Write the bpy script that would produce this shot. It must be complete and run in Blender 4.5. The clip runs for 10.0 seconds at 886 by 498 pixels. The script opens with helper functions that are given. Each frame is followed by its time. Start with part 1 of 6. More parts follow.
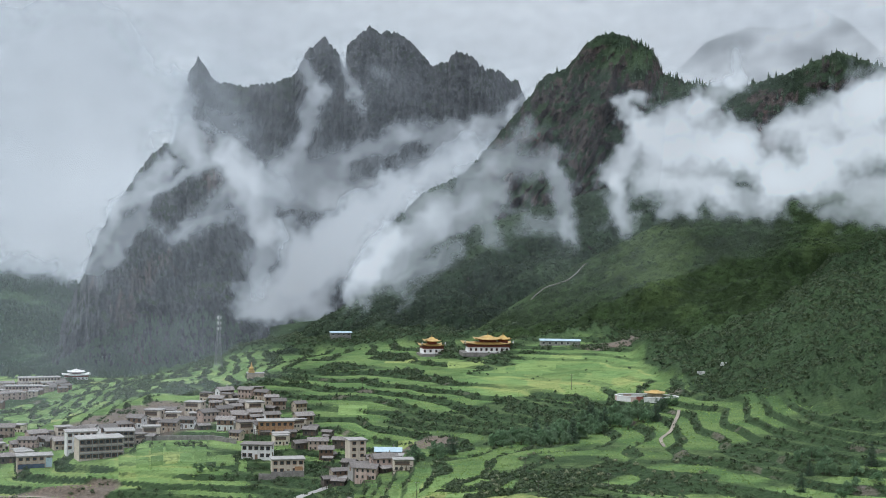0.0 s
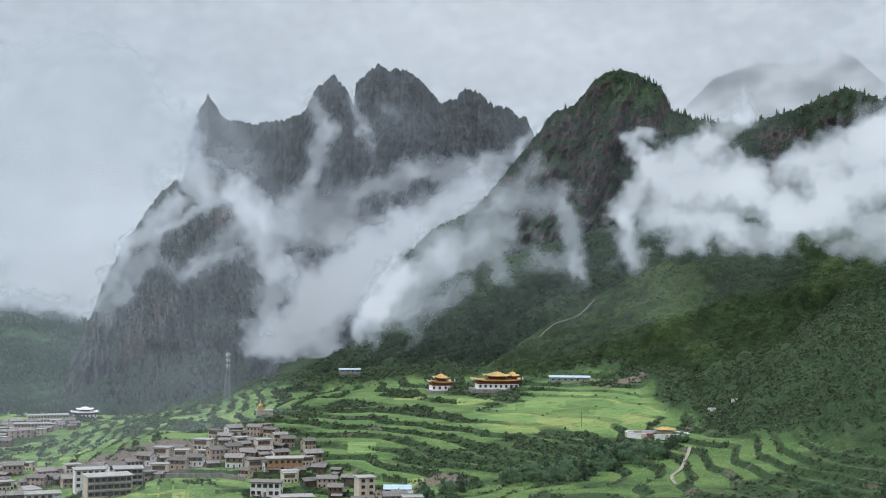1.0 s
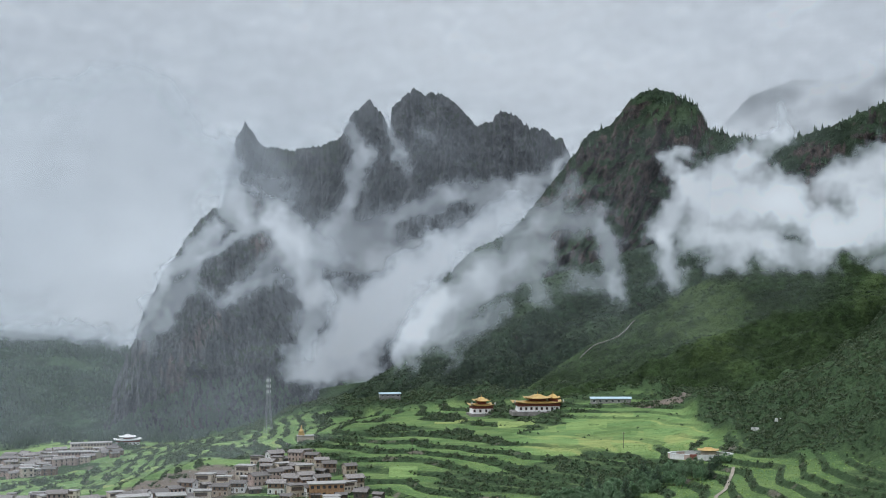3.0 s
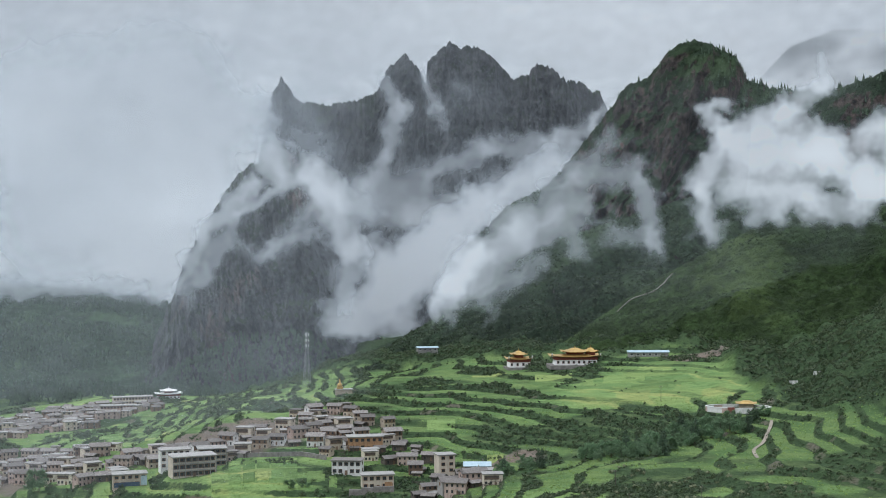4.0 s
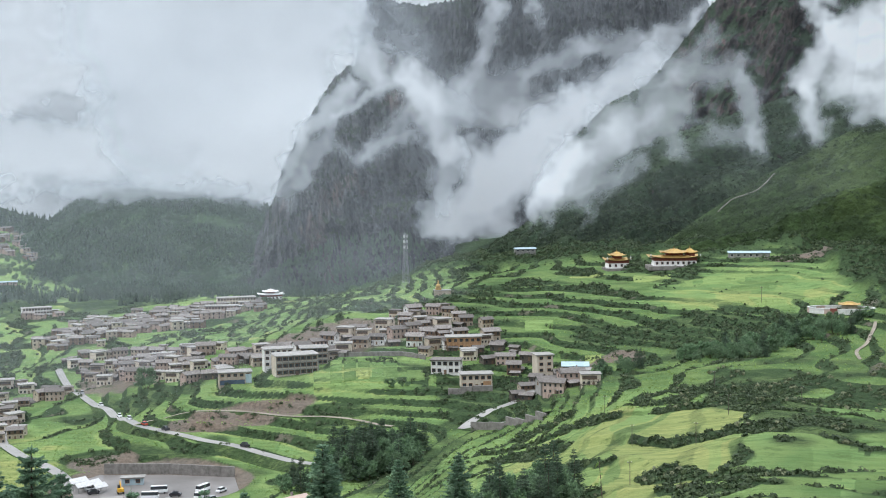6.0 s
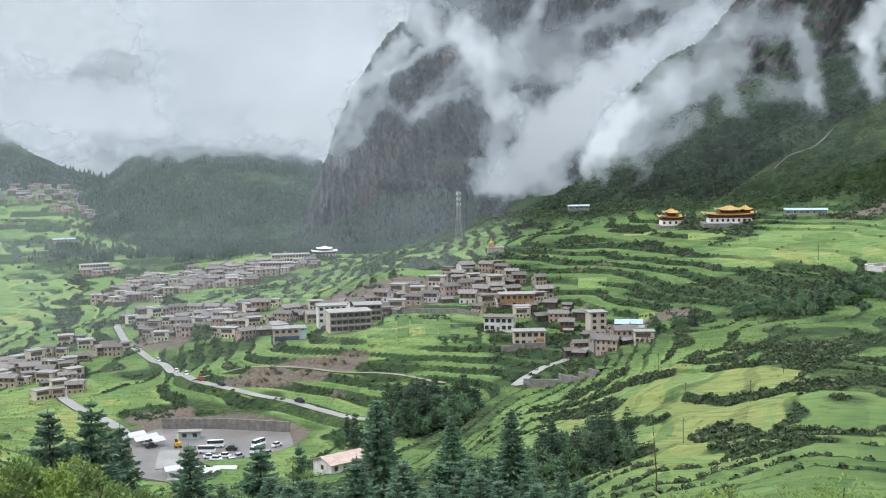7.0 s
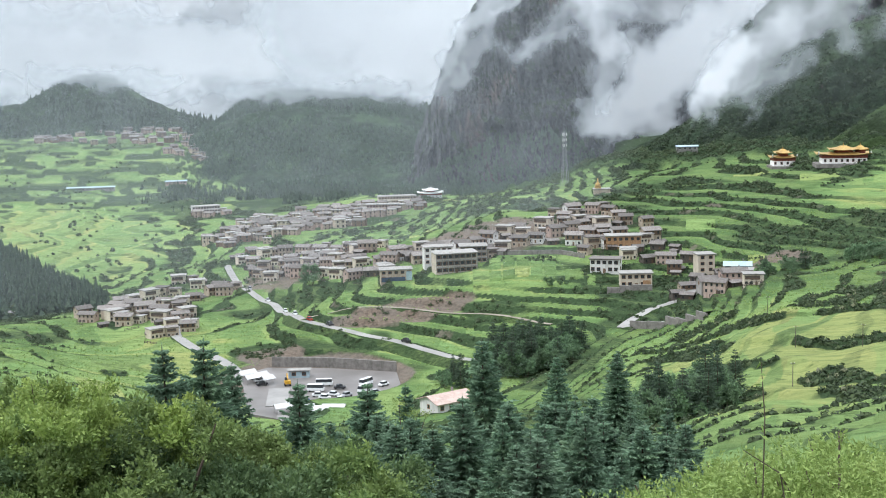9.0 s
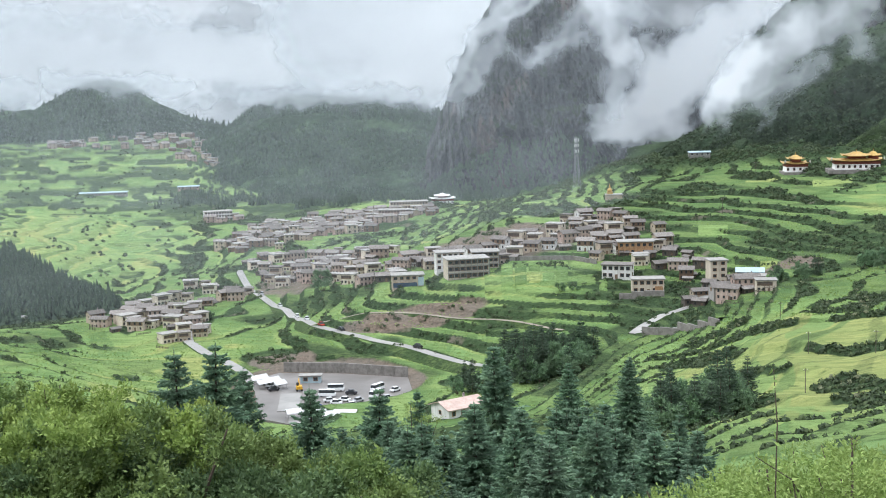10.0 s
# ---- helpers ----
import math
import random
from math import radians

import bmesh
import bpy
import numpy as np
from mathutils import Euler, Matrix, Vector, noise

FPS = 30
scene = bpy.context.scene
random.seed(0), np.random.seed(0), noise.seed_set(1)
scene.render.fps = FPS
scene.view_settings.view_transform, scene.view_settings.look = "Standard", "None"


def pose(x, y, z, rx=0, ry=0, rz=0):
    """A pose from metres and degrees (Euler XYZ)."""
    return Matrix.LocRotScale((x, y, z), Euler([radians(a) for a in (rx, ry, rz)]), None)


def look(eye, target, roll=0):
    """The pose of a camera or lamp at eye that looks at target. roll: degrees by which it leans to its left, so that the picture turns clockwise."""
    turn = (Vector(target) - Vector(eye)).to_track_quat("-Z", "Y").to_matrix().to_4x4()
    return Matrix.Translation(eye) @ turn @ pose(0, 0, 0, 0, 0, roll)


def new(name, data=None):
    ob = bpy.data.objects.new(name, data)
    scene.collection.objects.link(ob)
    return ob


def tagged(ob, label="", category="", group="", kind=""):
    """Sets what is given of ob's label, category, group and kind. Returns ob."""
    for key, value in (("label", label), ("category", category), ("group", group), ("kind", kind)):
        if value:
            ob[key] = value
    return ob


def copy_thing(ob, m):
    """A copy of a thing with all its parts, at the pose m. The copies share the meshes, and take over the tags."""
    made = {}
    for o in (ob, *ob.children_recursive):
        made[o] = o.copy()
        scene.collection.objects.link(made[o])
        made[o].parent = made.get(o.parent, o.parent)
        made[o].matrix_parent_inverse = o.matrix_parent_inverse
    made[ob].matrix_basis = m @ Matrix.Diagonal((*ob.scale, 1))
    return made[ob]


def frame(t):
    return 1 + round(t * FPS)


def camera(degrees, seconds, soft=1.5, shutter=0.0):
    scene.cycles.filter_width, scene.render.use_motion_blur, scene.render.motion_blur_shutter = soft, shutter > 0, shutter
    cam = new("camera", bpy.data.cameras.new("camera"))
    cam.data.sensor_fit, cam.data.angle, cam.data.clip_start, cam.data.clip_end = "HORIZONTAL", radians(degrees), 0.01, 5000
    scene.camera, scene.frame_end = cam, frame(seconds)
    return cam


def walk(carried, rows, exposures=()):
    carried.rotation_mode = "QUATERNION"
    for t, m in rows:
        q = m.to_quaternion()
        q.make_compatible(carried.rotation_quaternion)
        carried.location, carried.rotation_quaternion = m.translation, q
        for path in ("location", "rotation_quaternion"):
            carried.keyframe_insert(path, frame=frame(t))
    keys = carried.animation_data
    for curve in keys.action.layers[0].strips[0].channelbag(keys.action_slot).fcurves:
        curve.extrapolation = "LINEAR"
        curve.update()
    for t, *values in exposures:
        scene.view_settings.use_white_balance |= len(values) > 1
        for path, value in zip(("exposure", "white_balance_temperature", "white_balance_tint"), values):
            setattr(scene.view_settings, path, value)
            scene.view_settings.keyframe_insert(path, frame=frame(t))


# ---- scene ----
cam = camera(38.0, 10.0, soft=1.0)
# seconds, yaw to the left, pitch, lean to the left; the camera turns on the spot on a hillside above the valley
ROWS = [
    (0.0, 0.000, 0.000, 0.900),
    (0.5, 0.212, 0.737, 0.882),
    (1.0, 0.424, 1.619, 0.769),
    (1.5, 0.678, 2.535, 0.580),
    (2.0, 1.008, 3.185, 0.319),
    (3.5, 2.892, 1.808, -0.241),
    (4.0, 3.768, 0.603, -0.334),
    (4.5, 4.730, -0.635, -0.406),
    (5.0, 5.790, -1.784, -0.529),
    (5.5, 6.940, -2.792, -0.645),
    (7.0, 10.546, -5.618, -0.923),
    (7.5, 11.660, -6.522, -1.053),
    (8.0, 12.831, -7.273, -1.250),
    (8.5, 14.142, -7.807, -1.385),
    (9.0, 15.336, -8.125, -1.475),
    (9.5, 16.035, -8.160, -1.473),
    (10.0, 15.859, -7.864, -1.454),
]


def aim(yaw, pitch):
    a, p = radians(yaw), radians(pitch)
    return (-math.sin(a) * math.cos(p), math.cos(a) * math.cos(p), math.sin(p))


walk(cam, [(t, look((0, 0, 0), aim(yaw, pitch), lean)) for t, yaw, pitch, lean in ROWS],
     exposures=[(0.0, -0.20, 6110, 10), (1.0, -0.17, 6110, 10), (2.0, -0.29, 6110, 10), (3.5, -0.29, 6110, 10), (4.5, -0.23, 6160, 10), (5.5, 0.02, 6210, 10), (7.0, 0.06, 6260, 10), (9.0, 0.25, 6260, 10), (10.0, 0.25, 6260, 10)])

# ---- world and sun: a bright, closed overcast sky ----
SUN_AZ, SUN_EL = radians(-120), radians(50)
world = bpy.data.worlds.new("sky")
scene.world = world
world.use_nodes = True
wt = world.node_tree
wt.nodes.clear()


def wnode(kind, **kw):
    n = wt.nodes.new(kind)
    for k, v in kw.items():
        n.inputs[k].default_value = v
    return n


w_out = wt.nodes.new("ShaderNodeOutputWorld")
w_coord = wt.nodes.new("ShaderNodeTexCoord")
w_sky = wt.nodes.new("ShaderNodeTexSky")
w_sky.sky_type, w_sky.sun_disc = "NISHITA", False
w_sky.sun_elevation, w_sky.sun_rotation = SUN_EL, SUN_AZ
w_scale = wt.nodes.new("ShaderNodeMapping")
w_scale.inputs["Scale"].default_value = (1.0, 1.0, 2.2)
wt.links.new(w_coord.outputs["Generated"], w_scale.inputs["Vector"])
w_noise = wnode("ShaderNodeTexNoise", Scale=3.2, Detail=5.0, Roughness=0.5, Distortion=0.0)
wt.links.new(w_scale.outputs["Vector"], w_noise.inputs["Vector"])
w_ramp = wt.nodes.new("ShaderNodeValToRGB")
w_ramp.color_ramp.elements[0].position, w_ramp.color_ramp.elements[0].color = 0.34, (0.58, 0.62, 0.67, 1)
w_ramp.color_ramp.elements[1].position, w_ramp.color_ramp.elements[1].color = 0.66, (0.84, 0.865, 0.89, 1)
wt.links.new(w_noise.outputs["Fac"], w_ramp.inputs["Fac"])
w_bg1 = wnode("ShaderNodeBackground", Strength=0.06)
w_bg2 = wnode("ShaderNodeBackground", Strength=0.92)
wt.links.new(w_sky.outputs["Color"], w_bg1.inputs["Color"])
w_xyz = wt.nodes.new("ShaderNodeSeparateXYZ")
wt.links.new(w_coord.outputs["Generated"], w_xyz.inputs[0])
w_high = wt.nodes.new("ShaderNodeMapRange")  # an overcast sky is brightest overhead
for key, value in (("From Min", 0.28), ("From Max", 0.95), ("To Min", 0.95), ("To Max", 3.4)):
    w_high.inputs[key].default_value = value
wt.links.new(w_xyz.outputs["Z"], w_high.inputs["Value"])
wt.links.new(w_high.outputs[0], w_bg2.inputs["Strength"])
wt.links.new(w_ramp.outputs["Color"], w_bg2.inputs["Color"])
w_mix = wnode("ShaderNodeMixShader", Fac=0.94)
wt.links.new(w_bg1.outputs[0], w_mix.inputs[1])
wt.links.new(w_bg2.outputs[0], w_mix.inputs[2])
wt.links.new(w_mix.outputs[0], w_out.inputs["Surface"])

sun = new("sun", bpy.data.lights.new("sun", "SUN"))
sun.data.energy, sun.data.angle, sun.data.color = 1.6, radians(30), (1.0, 0.97, 0.92)
sun.matrix_world = look((0, 0, 900), (math.sin(SUN_AZ) * -300, math.cos(SUN_AZ) * -300, 900 - 300 * math.tan(SUN_EL)))


# ---- small tools ----
def hash2(ix, iy, seed):
    h = (ix * 374761393 + iy * 668265263 + seed * 974634777) & 0xFFFFFFFF
    h = ((h ^ (h >> 13)) * 1274126177) & 0xFFFFFFFF
    h = ((h ^ (h >> 16)) * 2246822519) & 0xFFFFFFFF
    return ((h ^ (h >> 15)) & 0xFFFF) / 65535.0


def vnoise(x, y, seed=0):
    """Smooth noise from -1 to 1, on arrays."""
    x, y = np.asarray(x, float), np.asarray(y, float)
    ix, iy = np.floor(x).astype(np.int64), np.floor(y).astype(np.int64)
    fx, fy = x - ix, y - iy
    ux, uy = fx * fx * fx * (fx * (fx * 6 - 15) + 10), fy * fy * fy * (fy * (fy * 6 - 15) + 10)

    def grad(jx, jy):
        a = hash2(jx, jy, seed) * 2 * np.pi
        return np.cos(a) * (x - jx) + np.sin(a) * (y - jy)

    a, b = grad(ix, iy), grad(ix + 1, iy)
    c, e = grad(ix, iy + 1), grad(ix + 1, iy + 1)
    return 1.5 * ((a * (1 - ux) + b * ux) * (1 - uy) + (c * (1 - ux) + e * ux) * uy)


def fbm(x, y, octaves=4, seed=0, gain=0.5):
    s, amp, f = 0.0, 1.0, 1.0
    for k in range(octaves):
        s = s + amp * vnoise(np.asarray(x) * f + 17.3 * k, np.asarray(y) * f - 9.1 * k, seed + k)
        amp, f = amp * gain, f * 2.03
    return s


def ridged(x, y, octaves=4, seed=0):
    s, amp, f = 0.0, 1.0, 1.0
    for k in range(octaves):
        s = s + amp * (1 - 2 * np.abs(vnoise(np.asarray(x) * f + 5.7 * k, np.asarray(y) * f + 3.3 * k, seed + k)))
        amp, f = amp * 0.5, f * 2.1
    return s / 1.9


def step(a, b, x):
    t = np.clip((np.asarray(x, float) - a) / (b - a), 0, 1)
    return t * t * (3 - 2 * t)


def band(x, a, b, soft):
    return step(a - soft, a + soft, x) * (1 - step(b - soft, b + soft, x))


def place(az, r, z=0.0):
    return (r * math.sin(radians(az)), r * math.cos(radians(az)), z)


def sheet(name, X, Y, Z, material, attrs=None, keep=None, smooth=True):
    """A grid of points as one mesh."""
    n, m = X.shape
    co = np.stack([X, Y, Z], -1).reshape(-1, 3)
    i = np.arange(n * m).reshape(n, m)
    quads = np.stack([i[:-1, :-1], i[:-1, 1:], i[1:, 1:], i[1:, :-1]], -1).reshape(-1, 4)
    attrs = {k: np.asarray(v, float).reshape(-1) for k, v in (attrs or {}).items()}
    if keep is not None:
        k = keep.reshape(-1)
        quads = quads[k[quads].any(1)]
        used = np.unique(quads)
        back = np.full(n * m, -1)
        back[used] = np.arange(len(used))
        co, quads = co[used], back[quads]
        attrs = {key: v[used] for key, v in attrs.items()}
    me = bpy.data.meshes.new(name)
    me.vertices.add(len(co))
    me.vertices.foreach_set("co", co.ravel())
    me.loops.add(quads.size)
    me.loops.foreach_set("vertex_index", quads.ravel().astype(np.int32))
    me.polygons.add(len(quads))
    me.polygons.foreach_set("loop_start", np.arange(0, quads.size, 4, dtype=np.int32))
    me.polygons.foreach_set("use_smooth", np.full(len(quads), smooth))
    for key, v in attrs.items():
        me.attributes.new(key, "FLOAT", "POINT").data.foreach_set("value", v.astype(np.float32))
    me.update(calc_edges=True)
    me.validate()
    me.materials.append(material)
    return new(name, me)


# ---- materials ----
class Nodes:
    def __init__(self, name):
        self.mat = bpy.data.materials.new(name)
        self.mat.use_nodes = True
        self.t = self.mat.node_tree
        self.t.nodes.clear()
        self.out = self.t.nodes.new("ShaderNodeOutputMaterial")
        self.where = self.t.nodes.new("ShaderNodeTexCoord").outputs["Object"]

    def put(self, kind, **kw):
        n = self.t.nodes.new(kind)
        for k, v in kw.items():
            self.give(n.inputs[k.replace("_", " ")], v)
        return n

    def give(self, socket, v):
        if isinstance(v, bpy.types.NodeSocket):
            self.t.links.new(v, socket)
        else:
            socket.default_value = v

    def attr(self, name):
        n = self.t.nodes.new("ShaderNodeAttribute")
        n.attribute_name = name
        return n.outputs["Fac"]

    def noise(self, scale, detail=4.0, rough=0.55, stretch=None, distort=0.0):
        v = self.where
        if stretch:
            v = self.put("ShaderNodeMapping", Vector=v, Scale=stretch).outputs[0]
        return self.put("ShaderNodeTexNoise", Vector=v, Scale=scale, Detail=detail, Roughness=rough, Distortion=distort).outputs["Fac"]

    def ramp(self, fac, stops):
        n = self.put("ShaderNodeValToRGB", Fac=fac)
        els = n.color_ramp.elements
        while len(els) < len(stops):
            els.new(0.5)
        for e, (p, c) in zip(els, stops):
            e.position, e.color = p, (*c, 1) if len(c) == 3 else c
        return n.outputs["Color"]

    def mix(self, fac, a, b, kind="MIX"):
        n = self.t.nodes.new("ShaderNodeMix")
        n.data_type, n.blend_type = "RGBA", kind
        for s, v in ((n.inputs["Factor"], fac), (n.inputs[6], a), (n.inputs[7], b)):
            if not isinstance(v, bpy.types.NodeSocket) and s != n.inputs["Factor"] and len(v) == 3:
                v = (*v, 1)
            self.give(s, v)
        return n.outputs[2]

    def math(self, op, a, b=0.0):
        n = self.t.nodes.new("ShaderNodeMath")
        n.operation = op
        self.give(n.inputs[0], a), self.give(n.inputs[1], b)
        return n.outputs[0]

    def range(self, v, a, b, lo=0.0, hi=1.0):
        return self.put("ShaderNodeMapRange", Value=v, From_Min=a, From_Max=b, To_Min=lo, To_Max=hi).outputs[0]

    def done(self, colour, rough=0.9, bump=None, strength=0.4, distance=0.3, metal=0.0, spec=0.2):
        b = self.put("ShaderNodeBsdfPrincipled", Base_Color=colour if isinstance(colour, bpy.types.NodeSocket) else (*colour, 1), Roughness=rough, Metallic=metal)
        b.inputs["Specular IOR Level"].default_value = spec
        if bump is not None:
            self.give(b.inputs["Normal"], self.put("ShaderNodeBump", Height=bump, Strength=strength, Distance=distance).outputs[0])
        self.give(self.out.inputs["Surface"], b.outputs[0])
        return self.mat


def ground_material():
    """Terraced barley fields, scrub on the banks, bare earth and grass."""
    n = Nodes("valley_ground")
    fine, mid, wide = n.noise(0.6, 5), n.noise(0.06, 5, 0.6), n.noise(0.012, 4)
    plot = n.attr("plot")
    crop = n.ramp(plot, [(0.0, (0.091, 0.160, 0.059)), (0.35, (0.133, 0.224, 0.080)), (0.6, (0.192, 0.305, 0.112)), (0.85, (0.267, 0.362, 0.128)), (1.0, (0.352, 0.374, 0.139))])
    rows = n.noise(0.32, 4, 0.65, (0.22, 1.0, 1.0), 0.6)
    speck = n.noise(0.8, 6, 0.75, (0.45, 1.0, 1.0))
    crop = n.mix(n.range(rows, 0.42, 0.62, 0.0, 0.5), crop, (0.07, 0.125, 0.035))
    crop = n.mix(n.range(mid, 0.4, 0.62, 0.0, 0.5), crop, (0.22, 0.29, 0.10))
    crop = n.mix(n.range(speck, 0.5, 0.68, 0.0, 0.28), crop, (0.075, 0.13, 0.04))
    crop = n.mix(n.range(n.noise(0.14, 5, 0.7), 0.56, 0.66, 0.0, 0.7), crop, (0.075, 0.12, 0.04))
    grass = n.mix(n.range(mid, 0.38, 0.62), (0.055, 0.092, 0.038), (0.12, 0.168, 0.066))
    grass = n.mix(n.range(speck, 0.42, 0.6, 0.0, 0.8), grass, (0.03, 0.052, 0.024))
    scrub = n.mix(n.range(fine, 0.35, 0.65), (0.022, 0.041, 0.020), (0.056, 0.088, 0.040))
    scrub = n.mix(n.range(wide, 0.4, 0.65, 0.0, 0.5), scrub, (0.055, 0.09, 0.04))
    soil = n.mix(n.range(fine, 0.3, 0.7), (0.11, 0.085, 0.065), (0.24, 0.19, 0.15))
    soil = n.mix(n.range(mid, 0.35, 0.6, 0.0, 0.6), soil, (0.16, 0.15, 0.13))
    c = n.mix(n.attr("field"), grass, crop)
    ragged = n.math("ADD", n.attr("scrub"), n.math("MULTIPLY", n.math("SUBTRACT", mid, 0.5), 0.9))
    c = n.mix(n.range(ragged, 0.35, 0.6), c, scrub)
    dug = n.math("ADD", n.attr("soil"), n.math("MULTIPLY", n.math("SUBTRACT", mid, 0.5), 0.7))
    c = n.mix(n.range(dug, 0.4, 0.6), c, soil)
    return n.done(c, 0.95, n.math("ADD", fine, speck), 1.0, 1.2, spec=0.1)


def mountain_material(name, rock_a, rock_b, red, veg, veg_amount, scale=1.0):
    n = Nodes(name)
    fine, mid = n.noise(0.16 * scale, 7, 0.68), n.noise(0.03 * scale, 6, 0.62)
    streak = n.noise(0.045 * scale, 6, 0.65, (1.0, 1.0, 0.40), 0.6)
    c = n.mix(n.range(streak, 0.36, 0.64), rock_a, rock_b)
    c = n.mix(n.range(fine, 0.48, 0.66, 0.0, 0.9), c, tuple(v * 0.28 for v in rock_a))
    # Random darker and paler blotches that add contrast to the rock.
    blotch = n.noise(0.085 * scale, 6, 0.7, (1.0, 1.0, 0.55), 1.2)
    c = n.mix(n.range(blotch, 0.5, 0.62, 0.0, 0.75), c, tuple(v * 0.35 for v in rock_a))
    c = n.mix(n.range(blotch, 0.40, 0.30, 0.0, 0.6), c, tuple(min(1.0, v * 1.5) for v in rock_b))
    c = n.mix(n.range(n.noise(0.009 * scale, 4), 0.60, 0.70, 0.0, 0.7), c, red)
    up = n.put("ShaderNodeSeparateXYZ", Vector=n.put("ShaderNodeNewGeometry").outputs["Normal"]).outputs["Z"]
    green = n.mix(n.range(fine, 0.35, 0.62), tuple(v * 0.35 for v in veg), veg)
    green = n.mix(n.range(mid, 0.42, 0.58, 0.0, 0.85), green, tuple(v * 0.42 for v in veg))
    green = n.mix(n.range(n.noise(0.011 * scale, 4, 0.6), 0.52, 0.62, 0.0, 0.6), green, tuple(v * k for v, k in zip(veg, (1.7, 1.5, 1.4))))
    amount = n.math("ADD", n.math("ADD", up, n.attr("veg")), n.math("MULTIPLY", n.math("SUBTRACT", mid, 0.5), 1.6))
    c = n.mix(n.range(amount, veg_amount, veg_amount + 0.22), c, green)
    return n.done(c, 0.95, n.math("ADD", fine, streak), 0.9, 6.0 / scale, spec=0.15)


def mist_material(name):
    """A bank of cloud, whiter where it is thicker: it scatters the light of the whole sky above it, from both sides."""
    n = Nodes(name)
    up = n.put("ShaderNodeCombineXYZ", X=0.0, Y=0.0, Z=1.0).outputs[0]
    down = n.put("ShaderNodeCombineXYZ", X=0.0, Y=0.0, Z=-1.0).outputs[0]
    colour = n.ramp(n.attr("thick"), [(0.0, (0.41, 0.455, 0.492)), (0.6, (0.495, 0.53, 0.555)), (1.0, (0.595, 0.62, 0.635))])
    a = n.put("ShaderNodeBsdfDiffuse", Color=colour, Normal=up)
    b = n.put("ShaderNodeBsdfTranslucent", Color=colour, Normal=down)
    both = n.put("ShaderNodeAddShader")
    n.give(both.inputs[0], a.outputs[0]), n.give(both.inputs[1], b.outputs[0])
    clear = n.put("ShaderNodeBsdfTransparent")
    mix = n.put("ShaderNodeMixShader", Fac=n.attr("thick"))
    n.give(mix.inputs[1], clear.outputs[0]), n.give(mix.inputs[2], both.outputs[0])
    n.give(n.out.inputs["Surface"], mix.outputs[0])
    return n.mat


M_GROUND = ground_material()
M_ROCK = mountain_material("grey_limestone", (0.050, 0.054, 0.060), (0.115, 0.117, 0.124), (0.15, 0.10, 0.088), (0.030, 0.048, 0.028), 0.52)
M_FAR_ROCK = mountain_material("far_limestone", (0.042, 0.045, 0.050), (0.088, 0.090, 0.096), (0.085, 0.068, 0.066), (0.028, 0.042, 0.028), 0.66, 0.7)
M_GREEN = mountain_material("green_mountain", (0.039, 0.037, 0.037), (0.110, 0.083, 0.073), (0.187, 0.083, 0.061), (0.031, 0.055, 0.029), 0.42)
M_SLOPE = mountain_material("grassy_slope", (0.060, 0.060, 0.042), (0.108, 0.102, 0.072), (0.132, 0.096, 0.072), (0.050, 0.084, 0.031), 0.1, 1.4)
M_WOODED = mountain_material("wooded_hill", (0.035, 0.05, 0.032), (0.06, 0.07, 0.045), (0.07, 0.08, 0.045), (0.042, 0.078, 0.040), -0.2)
M_MIST = mist_material("mist")

# ---- the valley: sections by bearing, as distance and height ----
NEAR = [(0, -1.6), (6, -3.2), (15, -8.0), (40, -19.0), (75, -32.0), (120, -46.0)]
SECTIONS = {
    -36: [(420, -99), (600, -116), (760, -134), (880, -126), (1150, -125), (1500, -120), (2000, -92), (2500, -110)],
    -30: [(420, -107), (640, -129), (720, -132), (900, -142), (1200, -137), (1500, -126), (2050, -92), (2600, -110)],
    -27: [(420, -113), (520, -120), (640, -126), (720, -129), (900, -136), (1200, -136), (1500, -126), (2050, -90), (2600, -110)],
    -24: [(440, -122), (520, -120), (650, -124), (900, -127), (1200, -133), (1450, -135), (2000, -150)],
    -18: [(430, -119), (510, -120), (560, -112), (600, -101), (720, -102), (1000, -123), (1300, -128), (1500, -145)],
    -12: [(250, -83), (400, -108), (500, -113), (540, -109), (600, -94), (740, -87), (950, -93), (1300, -130)],
    -6: [(170, -58), (330, -86), (450, -97), (520, -103), (580, -99), (640, -90), (800, -77), (1000, -77), (1300, -90)],
    0: [(200, -60), (340, -77), (480, -85), (560, -88), (700, -80), (830, -70), (900, -69), (1300, -60)],
    6: [(180, -53), (300, -67), (440, -80), (560, -82), (700, -75), (820, -65), (900, -60), (1300, 0)],
    12: [(200, -56), (420, -80), (520, -75), (620, -67), (780, -62), (980, -47), (1250, -1), (1500, 60)],
    19: [(200, -54), (420, -78), (485, -68), (550, -55), (660, -38), (850, -10), (1100, 33), (1500, 120)],
}
R_GRID = np.concatenate([np.linspace(0, 120, 40)[:-1], np.geomspace(120, 330, 90)[:-1], np.geomspace(330, 1250, 560)[:-1], np.geomspace(1250, 4900, 90)])
AZ_GRID = np.concatenate([np.linspace(-180, -40, 36)[:-1], np.linspace(-40, -36.5, 12)[:-1], np.linspace(-36.5, 21, 900)[:-1], np.linspace(21, 26, 14)[:-1], np.linspace(26, 180, 38)])


